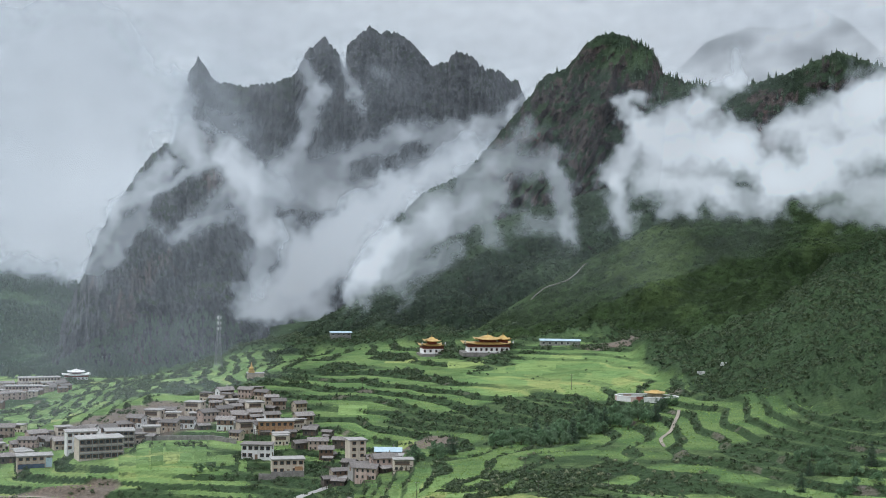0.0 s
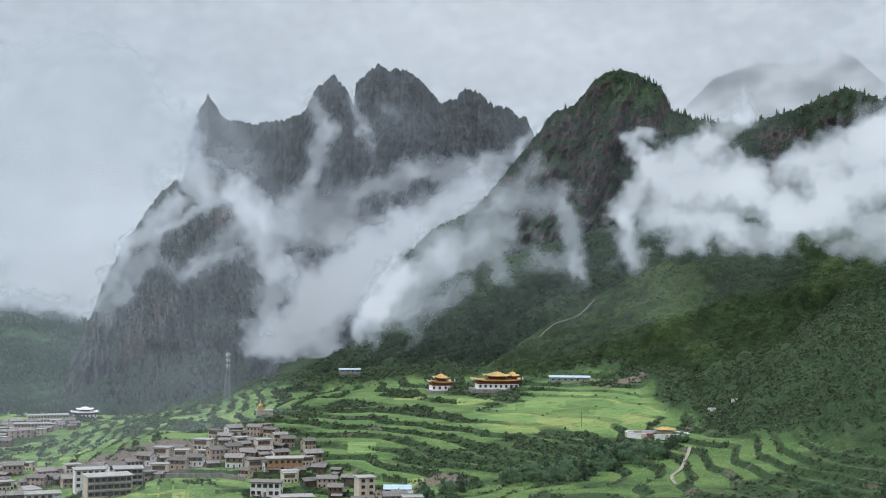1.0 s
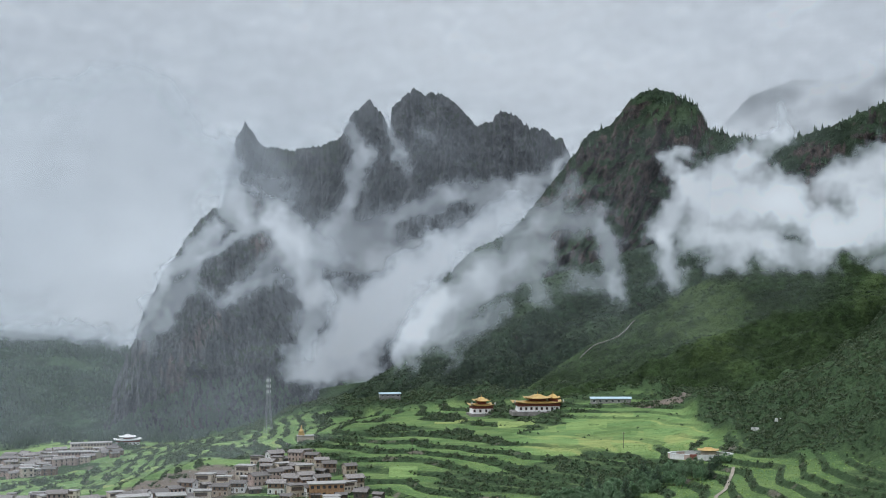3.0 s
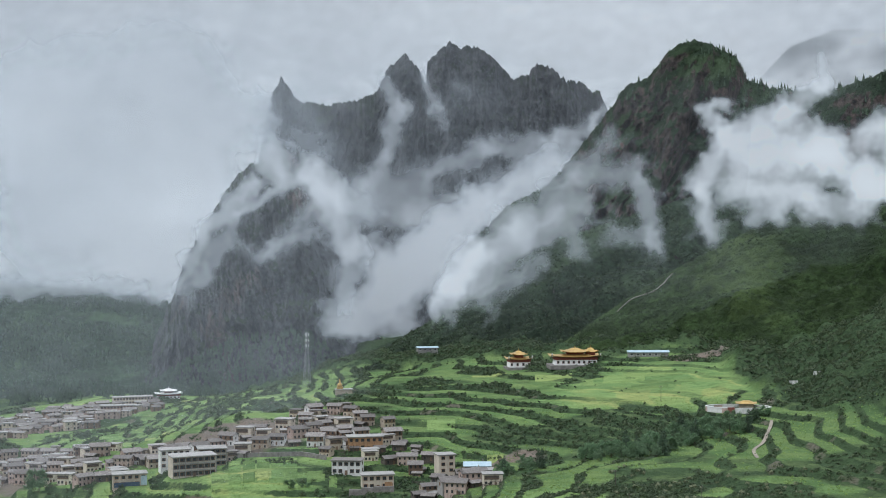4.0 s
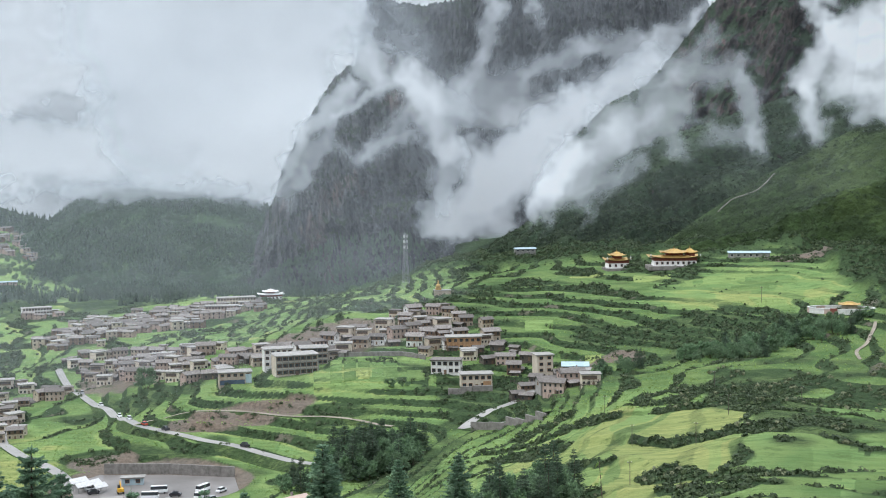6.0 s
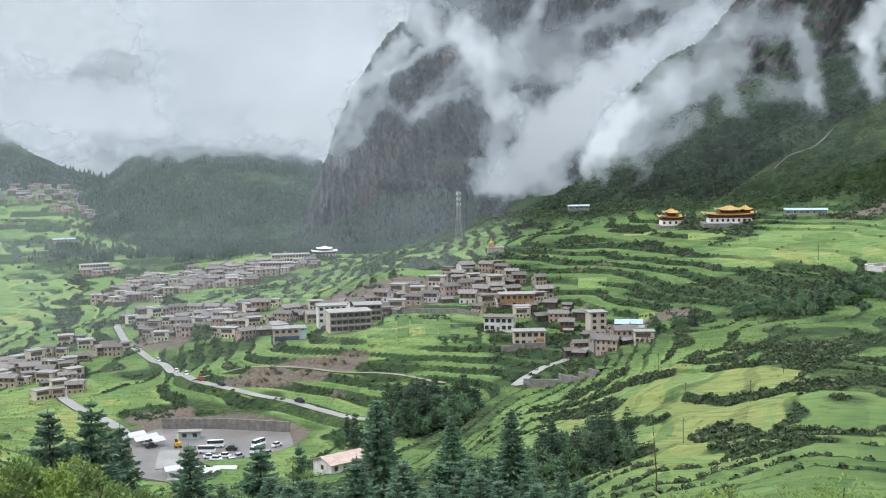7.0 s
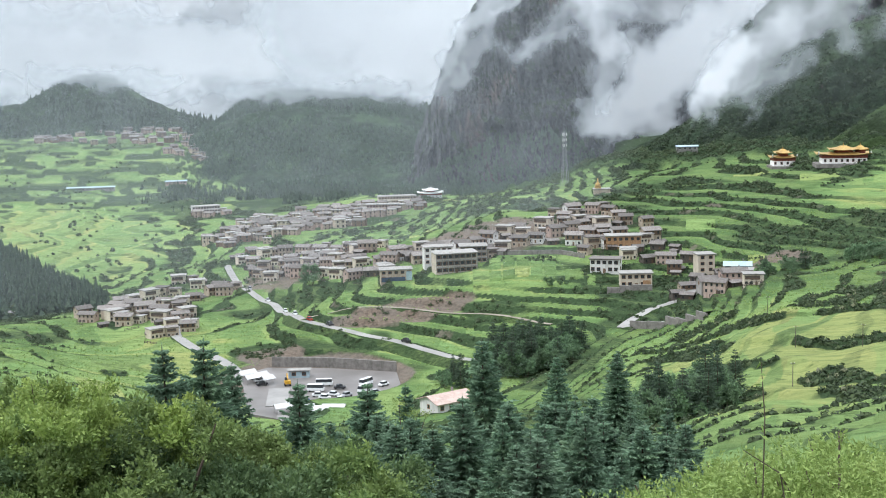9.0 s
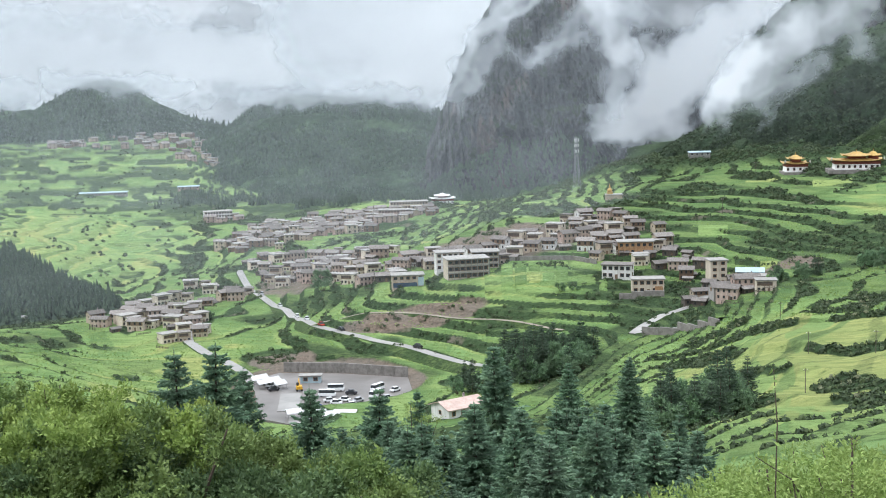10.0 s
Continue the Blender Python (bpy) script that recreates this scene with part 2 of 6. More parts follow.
def plain_height(az, r):
    """The lie of the land, without terraces."""
    keys = sorted(SECTIONS)
    rows = []
    for k in keys:
        pts = NEAR + SECTIONS[k]
        last = pts[-1]
        pts = pts + [(last[0] + 300, min(last[1], -60) - 30), (4900, -140)]
        prof = np.interp(R_GRID, [p[0] for p in pts], [p[1] for p in pts])
        for _ in range(2):
            prof[1:-1] = 0.25 * prof[:-2] + 0.5 * prof[1:-1] + 0.25 * prof[2:]
        rows.append(prof)
    rows, keys = np.array(rows), np.array(keys, float)
    a = np.clip(az, keys[0], keys[-1])
    j = np.clip(np.searchsorted(keys, a) - 1, 0, len(keys) - 2)
    f = (a - keys[j]) / (keys[j + 1] - keys[j])
    f = f * f * (3 - 2 * f) * 0.5 + f * 0.5
    i = np.clip(np.searchsorted(R_GRID, r, side="right") - 1, 0, len(R_GRID) - 2)
    g = (r - R_GRID[i]) / (R_GRID[i + 1] - R_GRID[i])
    lo = rows[j, i] * (1 - g) + rows[j, i + 1] * g
    hi = rows[j + 1, i] * (1 - g) + rows[j + 1, i + 1] * g
    return lo * (1 - f) + hi * f


def spot(az, r, az0, r0, half_az, half_r, soft=0.35):
    """One inside an oval of bearings and distances, falling to nothing at its edge."""
    q = np.sqrt(((az - az0) / half_az) ** 2 + ((r - r0) / half_r) ** 2)
    return 1 - step(1 - soft, 1 + soft, q)


def land(az, r):
    """Height and cover at bearing az and distance r, on arrays."""
    az, r = np.asarray(az, float), np.asarray(r, float)
    x, y = r * np.sin(np.radians(az)), r * np.cos(np.radians(az))
    z = plain_height(az, r)
    far = step(60, 300, r)
    z = z + far * (3.0 * vnoise(x / 110, y / 110, 3) + 1.2 * vnoise(x / 40, y / 40, 4))
    z = z + 5.0 * spot(az, r, -33, 47, 12, 13, 0.5)
    # the open mountainside: above the temples, and nearer towards the right
    foot = np.interp(az, [-40, -14, -9, -4, 2, 7, 9, 10, 13, 16, 19, 25], [3000, 1500, 1020, 930, 900, 870, 770, 690, 590, 530, 500, 450])
    foot = foot + 25 * vnoise(x / 60, y / 60, 14)
    slopes = step(-20, 40, r - foot)
    car_park = spot(az, r, -21.2, 498, 4.4, 38, 0.15)
    z = z * (1 - car_park) - 121.5 * car_park
    meadow = np.maximum.reduce([spot(az, r, 5.5, 745, 4.6, 75), spot(az, r, -28.5, 560, 3.6, 110), spot(az, r, -31.5, 1120, 4.2, 210), spot(az, r, -0.5, 350, 6.5, 105), spot(az, r, -12.2, 590, 2.2, 22)])
    terr = step(150, 260, r) * (1 - slopes) * (1 - step(2100, 2300, r)) * (1 - car_park)
    h = np.interp(r, [150, 350, 600, 800, 1400], [2.6, 3.4, 3.6, 3.3, 3.6])
    tread = np.where(az < -14, 3.4, 2.5)
    h = h * tread / 3.4
    q = z / tread + 0.55 * vnoise(x / 85, y / 85, 8) + 0.22 * vnoise(x / 27, y / 27, 9)
    fl, fr = np.floor(q), q - np.floor(q)
    soften = 1 - 0.75 * meadow
    riser = step(0.70, 1.0, fr)
    z = z + terr * soften * h * 0.8 * (riser - fr)
    bank = terr * band(fr, 0.68, 0.99, 0.05) * (1 - 0.65 * meadow)
    rough = (step(-9, -5, az) + 0.5 * step(8, 11, az)) * step(455, 500, r) * (1 - meadow)
    plot = hash2(fl.astype(np.int64), np.floor(az / 1.7 + 0.5 * vnoise(x / 70, y / 70, 31) + fl * 0.37).astype(np.int64), 5)
    plot = np.clip(0.10 + 0.55 * plot + 0.25 * fbm(x / 120, y / 120, 2, 33) + 0.34 * meadow + 0.22 * spot(az, r, -0.5, 330, 8.0, 130) - 0.55 * rough + 0.35 * terr * band(fr, 0.55, 0.68, 0.03), 0, 1)
    patch = fbm(x / 75, y / 75, 3, 21)
    wild = np.maximum.reduce([spot(az, r, -20.5, 610, 3.2, 45), spot(az, r, -9.5, 470, 2.5, 60), spot(az, r, -20.5, 552, 3.6, 26), 0.45 * spot(az, r, 3.5, 600, 5.0, 35), spot(az, r, -34.5, 900, 3.0, 160), spot(az, r, 16.5, 470, 5.0, 60), spot(az, r, -24.0, 1350, 6, 120), 0.45 * spot(az, r, -30, 1700, 9, 330), 0.8 * spot(az, r, -9.5, 690, 2.8, 45)])
    field = terr * step(-0.42 + 0.16 * rough, -0.2 + 0.16 * rough, patch + 0.7 * meadow - 0.55 * wild) * (1 - step(0.66, 0.72, fr) * (1 - 0.7 * meadow))
    field = np.maximum(field, spot(az, r, 1.5, 205, 9.0, 95, 0.3))
    scrub = np.maximum(bank * step(-0.75, -0.2, fbm(x / 30, y / 30, 2, 55) + 0.5 * wild), terr * step(0.25, 0.5, -patch - 0.6 * meadow + 0.35 * wild + 0.10 * rough) * step(0.22, 0.42, fr + 0.25 * vnoise(x / 16, y / 16, 57)))
    scrub = np.maximum(scrub, slopes * (0.80 + 0.40 * fbm(x / 50, y / 50, 3, 61)))
    hedge = (r + 34 * vnoise(x / 55, y / 55, 15) + 9 * vnoise(x / 17, y / 17, 16) + 2.2 * az) / 43
    line = band(hedge - np.floor(hedge), 0.40, 0.60, 0.06) * step(-0.25, 0.1, fbm(x / 38, y / 38, 2, 18)) * spot(az, r, 0.5, 355, 9.0, 130, 0.2)
    scrub = np.maximum(scrub, line)
    z = z + 2.3 * spot(az, r, 0.5, 355, 9.0, 130, 0.3) * (step(0.38, 0.62, hedge - np.floor(hedge)) - (hedge - np.floor(hedge)))
    scrub = np.where(r < 150, 0.8, scrub)
    soil = np.maximum.reduce([0.9 * spot(az, r, -17.2, 572, 3.4, 13), 0.75 * spot(az, r, -23.2, 540, 1.6, 16), 0.7 * spot(az, r, -0.3, 590, 1.2, 16), 0.7 * spot(az, r, 7.4, 850, 1.4, 18), car_park, 0.65 * spot(az, r, -13.5, 690, 4.5, 55), 0.6 * spot(az, r, -21.5, 780, 3.5, 70), 0.7 * spot(az, r, -2.6, 585, 1.8, 14), 0.5 * bank * step(0.35, 0.6, fbm(x / 25, y / 25, 2, 71))])
    z = z + far * (0.8 * scrub * np.abs(fbm(x / 5, y / 5, 2, 77))) + slopes * (6 * fbm(x / 45, y / 45, 4, 90) + 7 * ridged(az * 0.55 + r / 330, r / 420, 3, 95) + 1.2 * ridged(z / 5 + x / 400, x / 60, 2, 93))
    return z, dict(field=field, scrub=scrub, soil=soil, plot=plot)


def ground_z(az, r):
    return float(land(np.array([az]), np.array([r]))[0][0])


AZ, RR = np.meshgrid(AZ_GRID, R_GRID, indexing="ij")
GZ, COVER = land(AZ, RR)
ground = sheet("ground", RR * np.sin(np.radians(AZ)), RR * np.cos(np.radians(AZ)), GZ, M_GROUND, COVER)
tagged(ground, "terraced green barley fields and scrubby slopes of a mountain valley", "ground", kind="structure")


# ---- the mountains ----
def mountain(name, skyline, r_ridge, r_base, material, label, rough=1.0, jag=0.1, rib=30.0, rib_width=45.0, power=1.3, seed=1, lean=None, cols=420, rows=150, veg=0.0, base=-150.0, teeth=0.0, slant=0.0):
    az_k, el_k = [p[0] for p in skyline], [p[1] for p in skyline]
    az = np.linspace(az_k[0], az_k[-1], cols)
    el = np.interp(az, az_k, el_k) + jag * fbm(az * 3.0, az * 0 + seed, 4, seed, 0.6) + 0.9 * jag * ridged(az * 6.5, az * 0 + seed + 2, 3, seed + 4) + teeth * ridged(az * 4.3, az * 0 + seed, 4, seed + 6)
    s = np.concatenate([np.linspace(0, 1, rows), np.linspace(1, 1.5, 20)[1:]])
    A, S = np.meshgrid(az, s, indexing="ij")
    rr = r_ridge + (lean * (A - az.mean()) if lean else 0)
    top = rr * np.tan(np.radians(el))[:, None]
    up = np.minimum(S, 1.0)
    R = r_base + (rr - r_base) * S
    prof = up ** power
    Z = base + (top - base) * prof - np.maximum(S - 1, 0) * (top - base) * 1.6
    X0, hold = R * np.radians(A), np.sin(np.pi * np.clip(up, 0, 1)) ** 0.6
    X1 = X0 + slant * Z
    R = R - hold * rib * ridged(X1 / rib_width, Z / (rib_width * 3.5), 5, seed + 11) - hold * rib * 0.4 * ridged(X1 / 17, Z / 34, 3, seed + 30)
    Z = Z + hold * rough * 9 * fbm(X0 / 60, S * 6, 5, seed + 50)
    ob = sheet(name, R * np.sin(np.radians(A)), R * np.cos(np.radians(A)), Z, material, {"veg": np.full(A.shape, veg)})
    tagged(ob, label, "mountain")
    return (R[:, :rows] * np.sin(np.radians(A[:, :rows])), R[:, :rows] * np.cos(np.radians(A[:, :rows])), Z[:, :rows])


SKY_ROCK = [(-18.5, -6.5), (-16.9, -4.56), (-15.6, -1.43), (-15.2, -0.21), (-14.4, 1.38), (-13.1, 3.45), (-12.3, 4.3), (-11.5, 4.23), (-10.3, 4.86), (-9.8, 4.57), (-9.5, 3.59), (-9.0, 2.24), (-8.5, 0.39), (-7.7, -1.59), (-6.6, -3.32), (-5.3, -5.06)]
SKY_SPIRES = [(-13.2, -3.0), (-12.5, 0.32), (-11.8, 5.0), (-11.7, 5.98), (-11.3, 7.33), (-10.9, 8.05), (-10.5, 7.54), (-10.2, 7.01), (-8.7, 6.87), (-7.5, 7.11), (-6.7, 7.43), (-6.2, 8.42), (-5.4, 9.11), (-4.8, 8.46), (-4.5, 7.81), (-4.4, 8.8), (-3.4, 9.63), (-3.0, 9.39), (-2.5, 9.45), (-1.9, 9.27), (-1.1, 8.55), (-0.7, 8.01), (0.0, 8.12), (0.4, 8.62), (1.1, 8.46), (1.8, 7.88), (2.4, 7.81), (2.9, 7.37), (3.2, 7.42), (3.6, 6.53), (4.9, 3.61)]
SKY_PEAK = [(-4.4, -5.0), (-3.7, -2.6), (-3.1, -0.4), (-2.7, 0.6), (-0.9, 2.4), (0.9, 3.31), (2.0, 4.57), (3.6, 6.53), (4.4, 7.63), (5.3, 7.93), (6.0, 8.76), (6.6, 9.34), (7.4, 9.51), (8.3, 9.19), (9.2, 8.65), (9.6, 7.7), (10.9, 7.27), (12.7, 7.06), (14.3, 7.47), (15.5, 7.93), (16.9, 8.53), (18.0, 8.14), (19.6, 7.4), (22.9, 8.2), (30, 6), (40, -2)]
SKY_RIDGE = [(-7.6, -5.2), (-7.3, -4.7), (-5.9, -3.57), (-4.6, -2.75), (-2.6, -1.45), (-0.6, 0.02), (1.6, 1.06), (4.1, 1.85), (6.6, 2.63), (9.1, 3.39), (11.5, 3.65), (13.9, 3.9), (20, 4.2), (30, 1)]
SKY_SPUR = [(-0.5, -4.82), (1.8, -3.48), (3.0, -2.54), (5.8, -0.69), (8.0, 0.45), (9.7, 1.34), (12.6, 1.89), (15.6, 2.38), (18.3, 2.85), (24, 2.6), (30, 0)]
SKY_FAR = [(7.0, 4.0), (9.0, 6.6), (11.4, 9.13), (13.3, 9.74), (15.0, 9.6), (16.6, 10.11), (17.3, 9.85), (18.2, 8.96), (19.6, 7.63), (24, 5.0)]
SKY_FOREST = [(-33, -4.4), (-29.5, -3.9), (-27.5, -3.3), (-26.3, -2.8), (-25.2, -2.17), (-24.0, -1.4), (-22.7, -1.04), (-21.5, -0.88), (-19.7, -1.12), (-17.3, -1.33), (-15.5, -1.88), (-13.6, -2.62), (-10, -4.5)]
SKY_LEFT = [(-46, -1.0), (-35.4, -1.22), (-33.2, -1.18), (-31.7, -0.39), (-30.6, -0.02), (-29.4, -0.17), (-28.2, -1.0), (-27.0, -1.6), (-26.0, -1.95), (-24.7, -2.3), (-23.0, -3.6)]
SKY_DOME = [(-29.5, -1.5), (-27.7, 0.78), (-26.5, 2.24), (-25.7, 3.14), (-24.8, 3.35), (-23.4, 2.94), (-22.7, 1.92), (-21.5, 0.44), (-20.5, -1.5)]
SKY_LEFT_FAR = [(-44, 3.0), (-35.6, 1.8), (-33.9, 1.35), (-32.5, 1.42), (-31.7, 0.91), (-30.3, 0.05), (-29.4, -0.7), (-28, -2.0)]

ROCK = mountain("rock_mountain", SKY_ROCK, 1720, 1520, M_ROCK, "huge grey limestone rock dome with streaked cliffs above the valley", rib=44, rib_width=46, power=0.85, seed=3, jag=0.10, cols=620, rows=260, slant=0.35, teeth=0.12)
mountain("spire_range", SKY_SPIRES, 2600, 2150, M_FAR_ROCK, "jagged dark grey limestone range with pointed spires in cloud", rib=85, rib_width=80, power=1.0, seed=5, jag=0.07, cols=900, rows=240, teeth=0.17)
PEAK = mountain("green_peak", SKY_PEAK, 1620, 1350, M_GREEN, "steep dark peak of green scrub and reddish rock", rib=55, rib_width=75, power=1.15, seed=7, jag=0.07, cols=700, rows=150, veg=0.05, base=-90, slant=-0.4, teeth=0.10)
RIDGE = mountain("green_ridge", SKY_RIDGE, 1240, 960, M_GREEN, "green scrub-covered mountain ridge above the temples", rib=36, rib_width=95, slant=0.5, power=1.1, seed=9, jag=0.05, cols=460, veg=0.5, base=-80)
SPUR = mountain("green_spur", SKY_SPUR, 985, 860, M_SLOPE, "grassy green spur dotted with shrubs behind the temples", rib=7, rib_width=60, slant=-0.9, power=1.0, seed=21, jag=0.03, cols=460, veg=0.5, base=-75)
mountain("far_mountain", SKY_FAR, 3600, 3200, M_FAR_ROCK, "pale far mountain almost lost in cloud", rib=40, rib_width=120, seed=11, jag=0.05, cols=160, rows=60)
HILLS = [mountain("wooded_hill", SKY_FOREST, 2050, 1480, M_WOODED, "dark wooded hill at the valley's far side", rib=20, rib_width=90, power=1.1, seed=13, jag=0.03, cols=300, rows=110)]
HILLS.append(mountain("wooded_hill", SKY_LEFT, 2235, 2080, M_WOODED, "dark wooded hill under low cloud", rib=8, rib_width=110, power=1.0, seed=15, jag=0.03, cols=260, rows=70, base=-105))
mountain("far_dome", SKY_DOME, 3300, 3000, M_FAR_ROCK, "dark rounded mountain top showing through cloud", rib=25, rib_width=110, seed=17, jag=0.05, cols=140, rows=60)
mountain("far_hill", SKY_LEFT_FAR, 3300, 2950, M_WOODED, "far wooded shoulder half hidden in cloud", rib=25, rib_width=110, seed=19, jag=0.05, cols=140, rows=60)

# ---- clouds and mist: each bank is a curved, billowing sheet ----
def mist(name, r, strokes, label, seed, erode=0.34, step_deg=0.045, bulge=60.0, cap=0.97, lean=0.0, drag=2.0):
    """strokes: from bearing, height angle, to bearing, height angle, half width in degrees, amount. Each is torn into streaks along its own line."""
    k = np.array(strokes, float)
    wid = k[:, 4].max() * 2.2 + 0.4
    a0, a1 = min(k[:, 0].min(), k[:, 2].min()) - wid, max(k[:, 0].max(), k[:, 2].max()) + wid
    e0, e1 = min(k[:, 1].min(), k[:, 3].min()) - wid, max(k[:, 1].max(), k[:, 3].max()) + wid
    A, E = np.meshgrid(np.arange(a0, a1, step_deg), np.arange(e0, e1, step_deg), indexing="ij")
    wx = A + 0.28 * fbm(A * 0.9, E * 0.9, 3, seed) + 0.07 * fbm(A * 4.0, E * 4.0, 3, seed + 1)
    wy = E + 0.28 * fbm(A * 0.9 + 40, E * 0.9, 3, seed + 3) + 0.07 * fbm(A * 4.0 + 9, E * 4.0, 3, seed + 4)
    d = np.zeros_like(A)
    for i, (x0, y0, x1, y1, w, amount) in enumerate(strokes):
        dx, dy = x1 - x0, y1 - y0
        length = max(math.hypot(dx, dy), 1e-3)
        u, v = ((wx - x0) * dx + (wy - y0) * dy) / length, ((wy - y0) * dx - (wx - x0) * dy) / length
        body = np.exp(-((u - np.clip(u, 0, length)) ** 2 + v * v) / (w * w))
        near = body > 0.002
        if not near.any():
            continue
        torn = np.zeros_like(A)
        torn[near] = fbm(u[near] * 0.75 / max(w, 0.35), v[near] * 0.75 * drag / max(w, 0.35), 5, seed + 9 + i, 0.52)
        d += amount * np.clip(body - erode * (0.55 - 0.95 * torn) * (1 - 0.55 * body), 0, 1.25) * step(0.002, 0.05, body)
    alpha = cap * (1 - np.exp(-1.2 * d))
    edge = np.minimum(np.minimum(A - a0, a1 - A), np.minimum(E - e0, e1 - E))
    alpha = alpha * step(0.0, 0.8, edge)
    for _ in range(4):
        alpha[1:-1, 1:-1] = 0.5 * alpha[1:-1, 1:-1] + 0.125 * (alpha[:-2, 1:-1] + alpha[2:, 1:-1] + alpha[1:-1, :-2] + alpha[1:-1, 2:])
    R = r + lean * (A - a0) + 9.0 * (E - e0) + bulge * vnoise(A * 0.12, E * 0.15, seed + 20)
    ob = sheet(name, R * np.sin(np.radians(A)), R * np.cos(np.radians(A)), R * np.tan(np.radians(E)), M_MIST, {"thick": alpha}, keep=alpha > 0.008)
    return tagged(ob, label, "cloud", kind="stuff")


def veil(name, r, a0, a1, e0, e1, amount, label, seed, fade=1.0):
    """A thin, even, see-through sheet that stands in for haze between near and far."""
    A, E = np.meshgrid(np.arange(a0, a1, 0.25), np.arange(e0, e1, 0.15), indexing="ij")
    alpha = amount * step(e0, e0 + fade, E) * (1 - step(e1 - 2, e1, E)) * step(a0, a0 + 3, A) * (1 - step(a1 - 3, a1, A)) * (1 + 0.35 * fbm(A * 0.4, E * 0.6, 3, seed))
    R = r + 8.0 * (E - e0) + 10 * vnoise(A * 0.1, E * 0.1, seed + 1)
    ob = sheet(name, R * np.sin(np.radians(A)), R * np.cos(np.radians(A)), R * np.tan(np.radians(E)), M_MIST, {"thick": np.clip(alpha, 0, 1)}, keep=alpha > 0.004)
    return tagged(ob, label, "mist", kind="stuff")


TONGUE = [
    (-8.2, -2.5, -6.2, -1.3, 0.84, 2.4),
    (-6.2, -1.3, -4.0, 0.9, 1.09, 3.4),
    (-4.0, 1.0, -2.0, 2.4, 0.79, 3.2),
    (-2.0, 2.4, 1.2, 4.3, 0.74, 2.2),
    (-7.7, -2.8, -5.2, -2.7, 0.49, 1.5),
    (-5.5, -0.0, -3.0, -0.5, 0.89, 2.2),
    (-7.1, 0.9, -6.0, -0.5, 0.54, 1.2),
    (-3.7, -1.5, -2.3, -0.7, 0.64, 1.2),
]
DRAPE = [
    (-11.5, 5.1, -11.0, 4.1, 0.69, 1.30),
    (-12.0, 3.6, -14.3, 1.3, 0.40, 0.94),
    (-14.3, 1.3, -15.4, -1.0, 0.35, 0.65),
    (-9.8, 3.9, -12.7, 2.3, 0.27, 0.72),
    (-12.7, 2.3, -14.4, -0.7, 0.35, 0.43),
    (-9.8, 2.1, -11.7, 0.4, 0.44, 0.43),
    (-11.7, 0.4, -13.1, 0.9, 0.35, 0.29),
    (-11.3, 0.6, -9.5, 1.4, 0.40, 0.50),
    (-9.7, 4.2, -7.8, 0.5, 0.64, 1.15),
    (-9.3, 4.2, -8.3, 2.8, 0.69, 0.79),
    (-7.8, 0.5, -8.2, -1.6, 0.59, 0.72),
    (-9.2, 2.9, -7.2, 2.5, 0.84, 0.58),
    (-14.2, 0.9, -14.9, -1.3, 0.49, 0.36),
]
RIDGE_CLOUD = [
    (-3.5, -1.2, -2.5, 0.3, 0.72, 0.9),
    (-3.9, -1.9, -2.2, 0.7, 0.60, 1.1),
    (-2.8, -1.1, -0.3, 1.4, 1.04, 0.87),
    (-0.3, 1.6, 2.2, 2.6, 0.99, 0.62),
    (1.0, 3.6, 4.7, 4.0, 0.64, 0.43),
    (2.0, 4.0, 3.7, 5.4, 0.54, 0.31),
    (5.0, 3.6, 5.6, 0.6, 0.49, 0.50),
    (3.8, 1.3, 5.3, 0.9, 0.59, 0.31),
    (-1.7, -1.6, 0.5, -0.1, 0.49, 0.31),
    (2.3, 0.6, 1.2, 1.8, 0.64, 0.37),
]
RIGHT_CLOUD = [
    (7.5, 6.7, 8.7, 6.7, 0.27, 1.10),
    (8.0, 6.3, 8.7, 5.3, 0.35, 1.19),
    (8.5, 5.4, 7.5, 3.1, 0.54, 1.36),
    (7.5, 3.1, 8.0, 1.4, 0.54, 1.02),
    (8.7, 5.2, 11.1, 6.3, 0.69, 1.61),
    (11.1, 6.3, 12.8, 7.5, 0.44, 0.85),
    (12.8, 7.5, 12.8, 8.5, 0.35, 0.51),
    (9.7, 4.6, 12.6, 4.8, 0.99, 2.12),
    (9.2, 3.1, 12.1, 2.9, 0.79, 1.61),
    (12.6, 4.6, 14.9, 3.1, 0.79, 1.78),
    (14.5, 3.1, 16.6, 3.3, 0.84, 1.78),
    (14.9, 5.3, 18.4, 6.6, 0.84, 1.70),
    (16.3, 4.3, 19.5, 5.0, 0.99, 1.95),
    (18.4, 6.6, 21.3, 7.3, 0.99, 1.70),
    (18.2, 2.8, 21.3, 2.8, 0.84, 1.10),
    (12.1, 2.3, 14.5, 2.1, 0.49, 0.77),
    (16.8, 1.9, 19.1, 1.7, 0.49, 0.59),
    (9.7, 1.9, 10.9, 2.1, 0.44, 0.59),
]
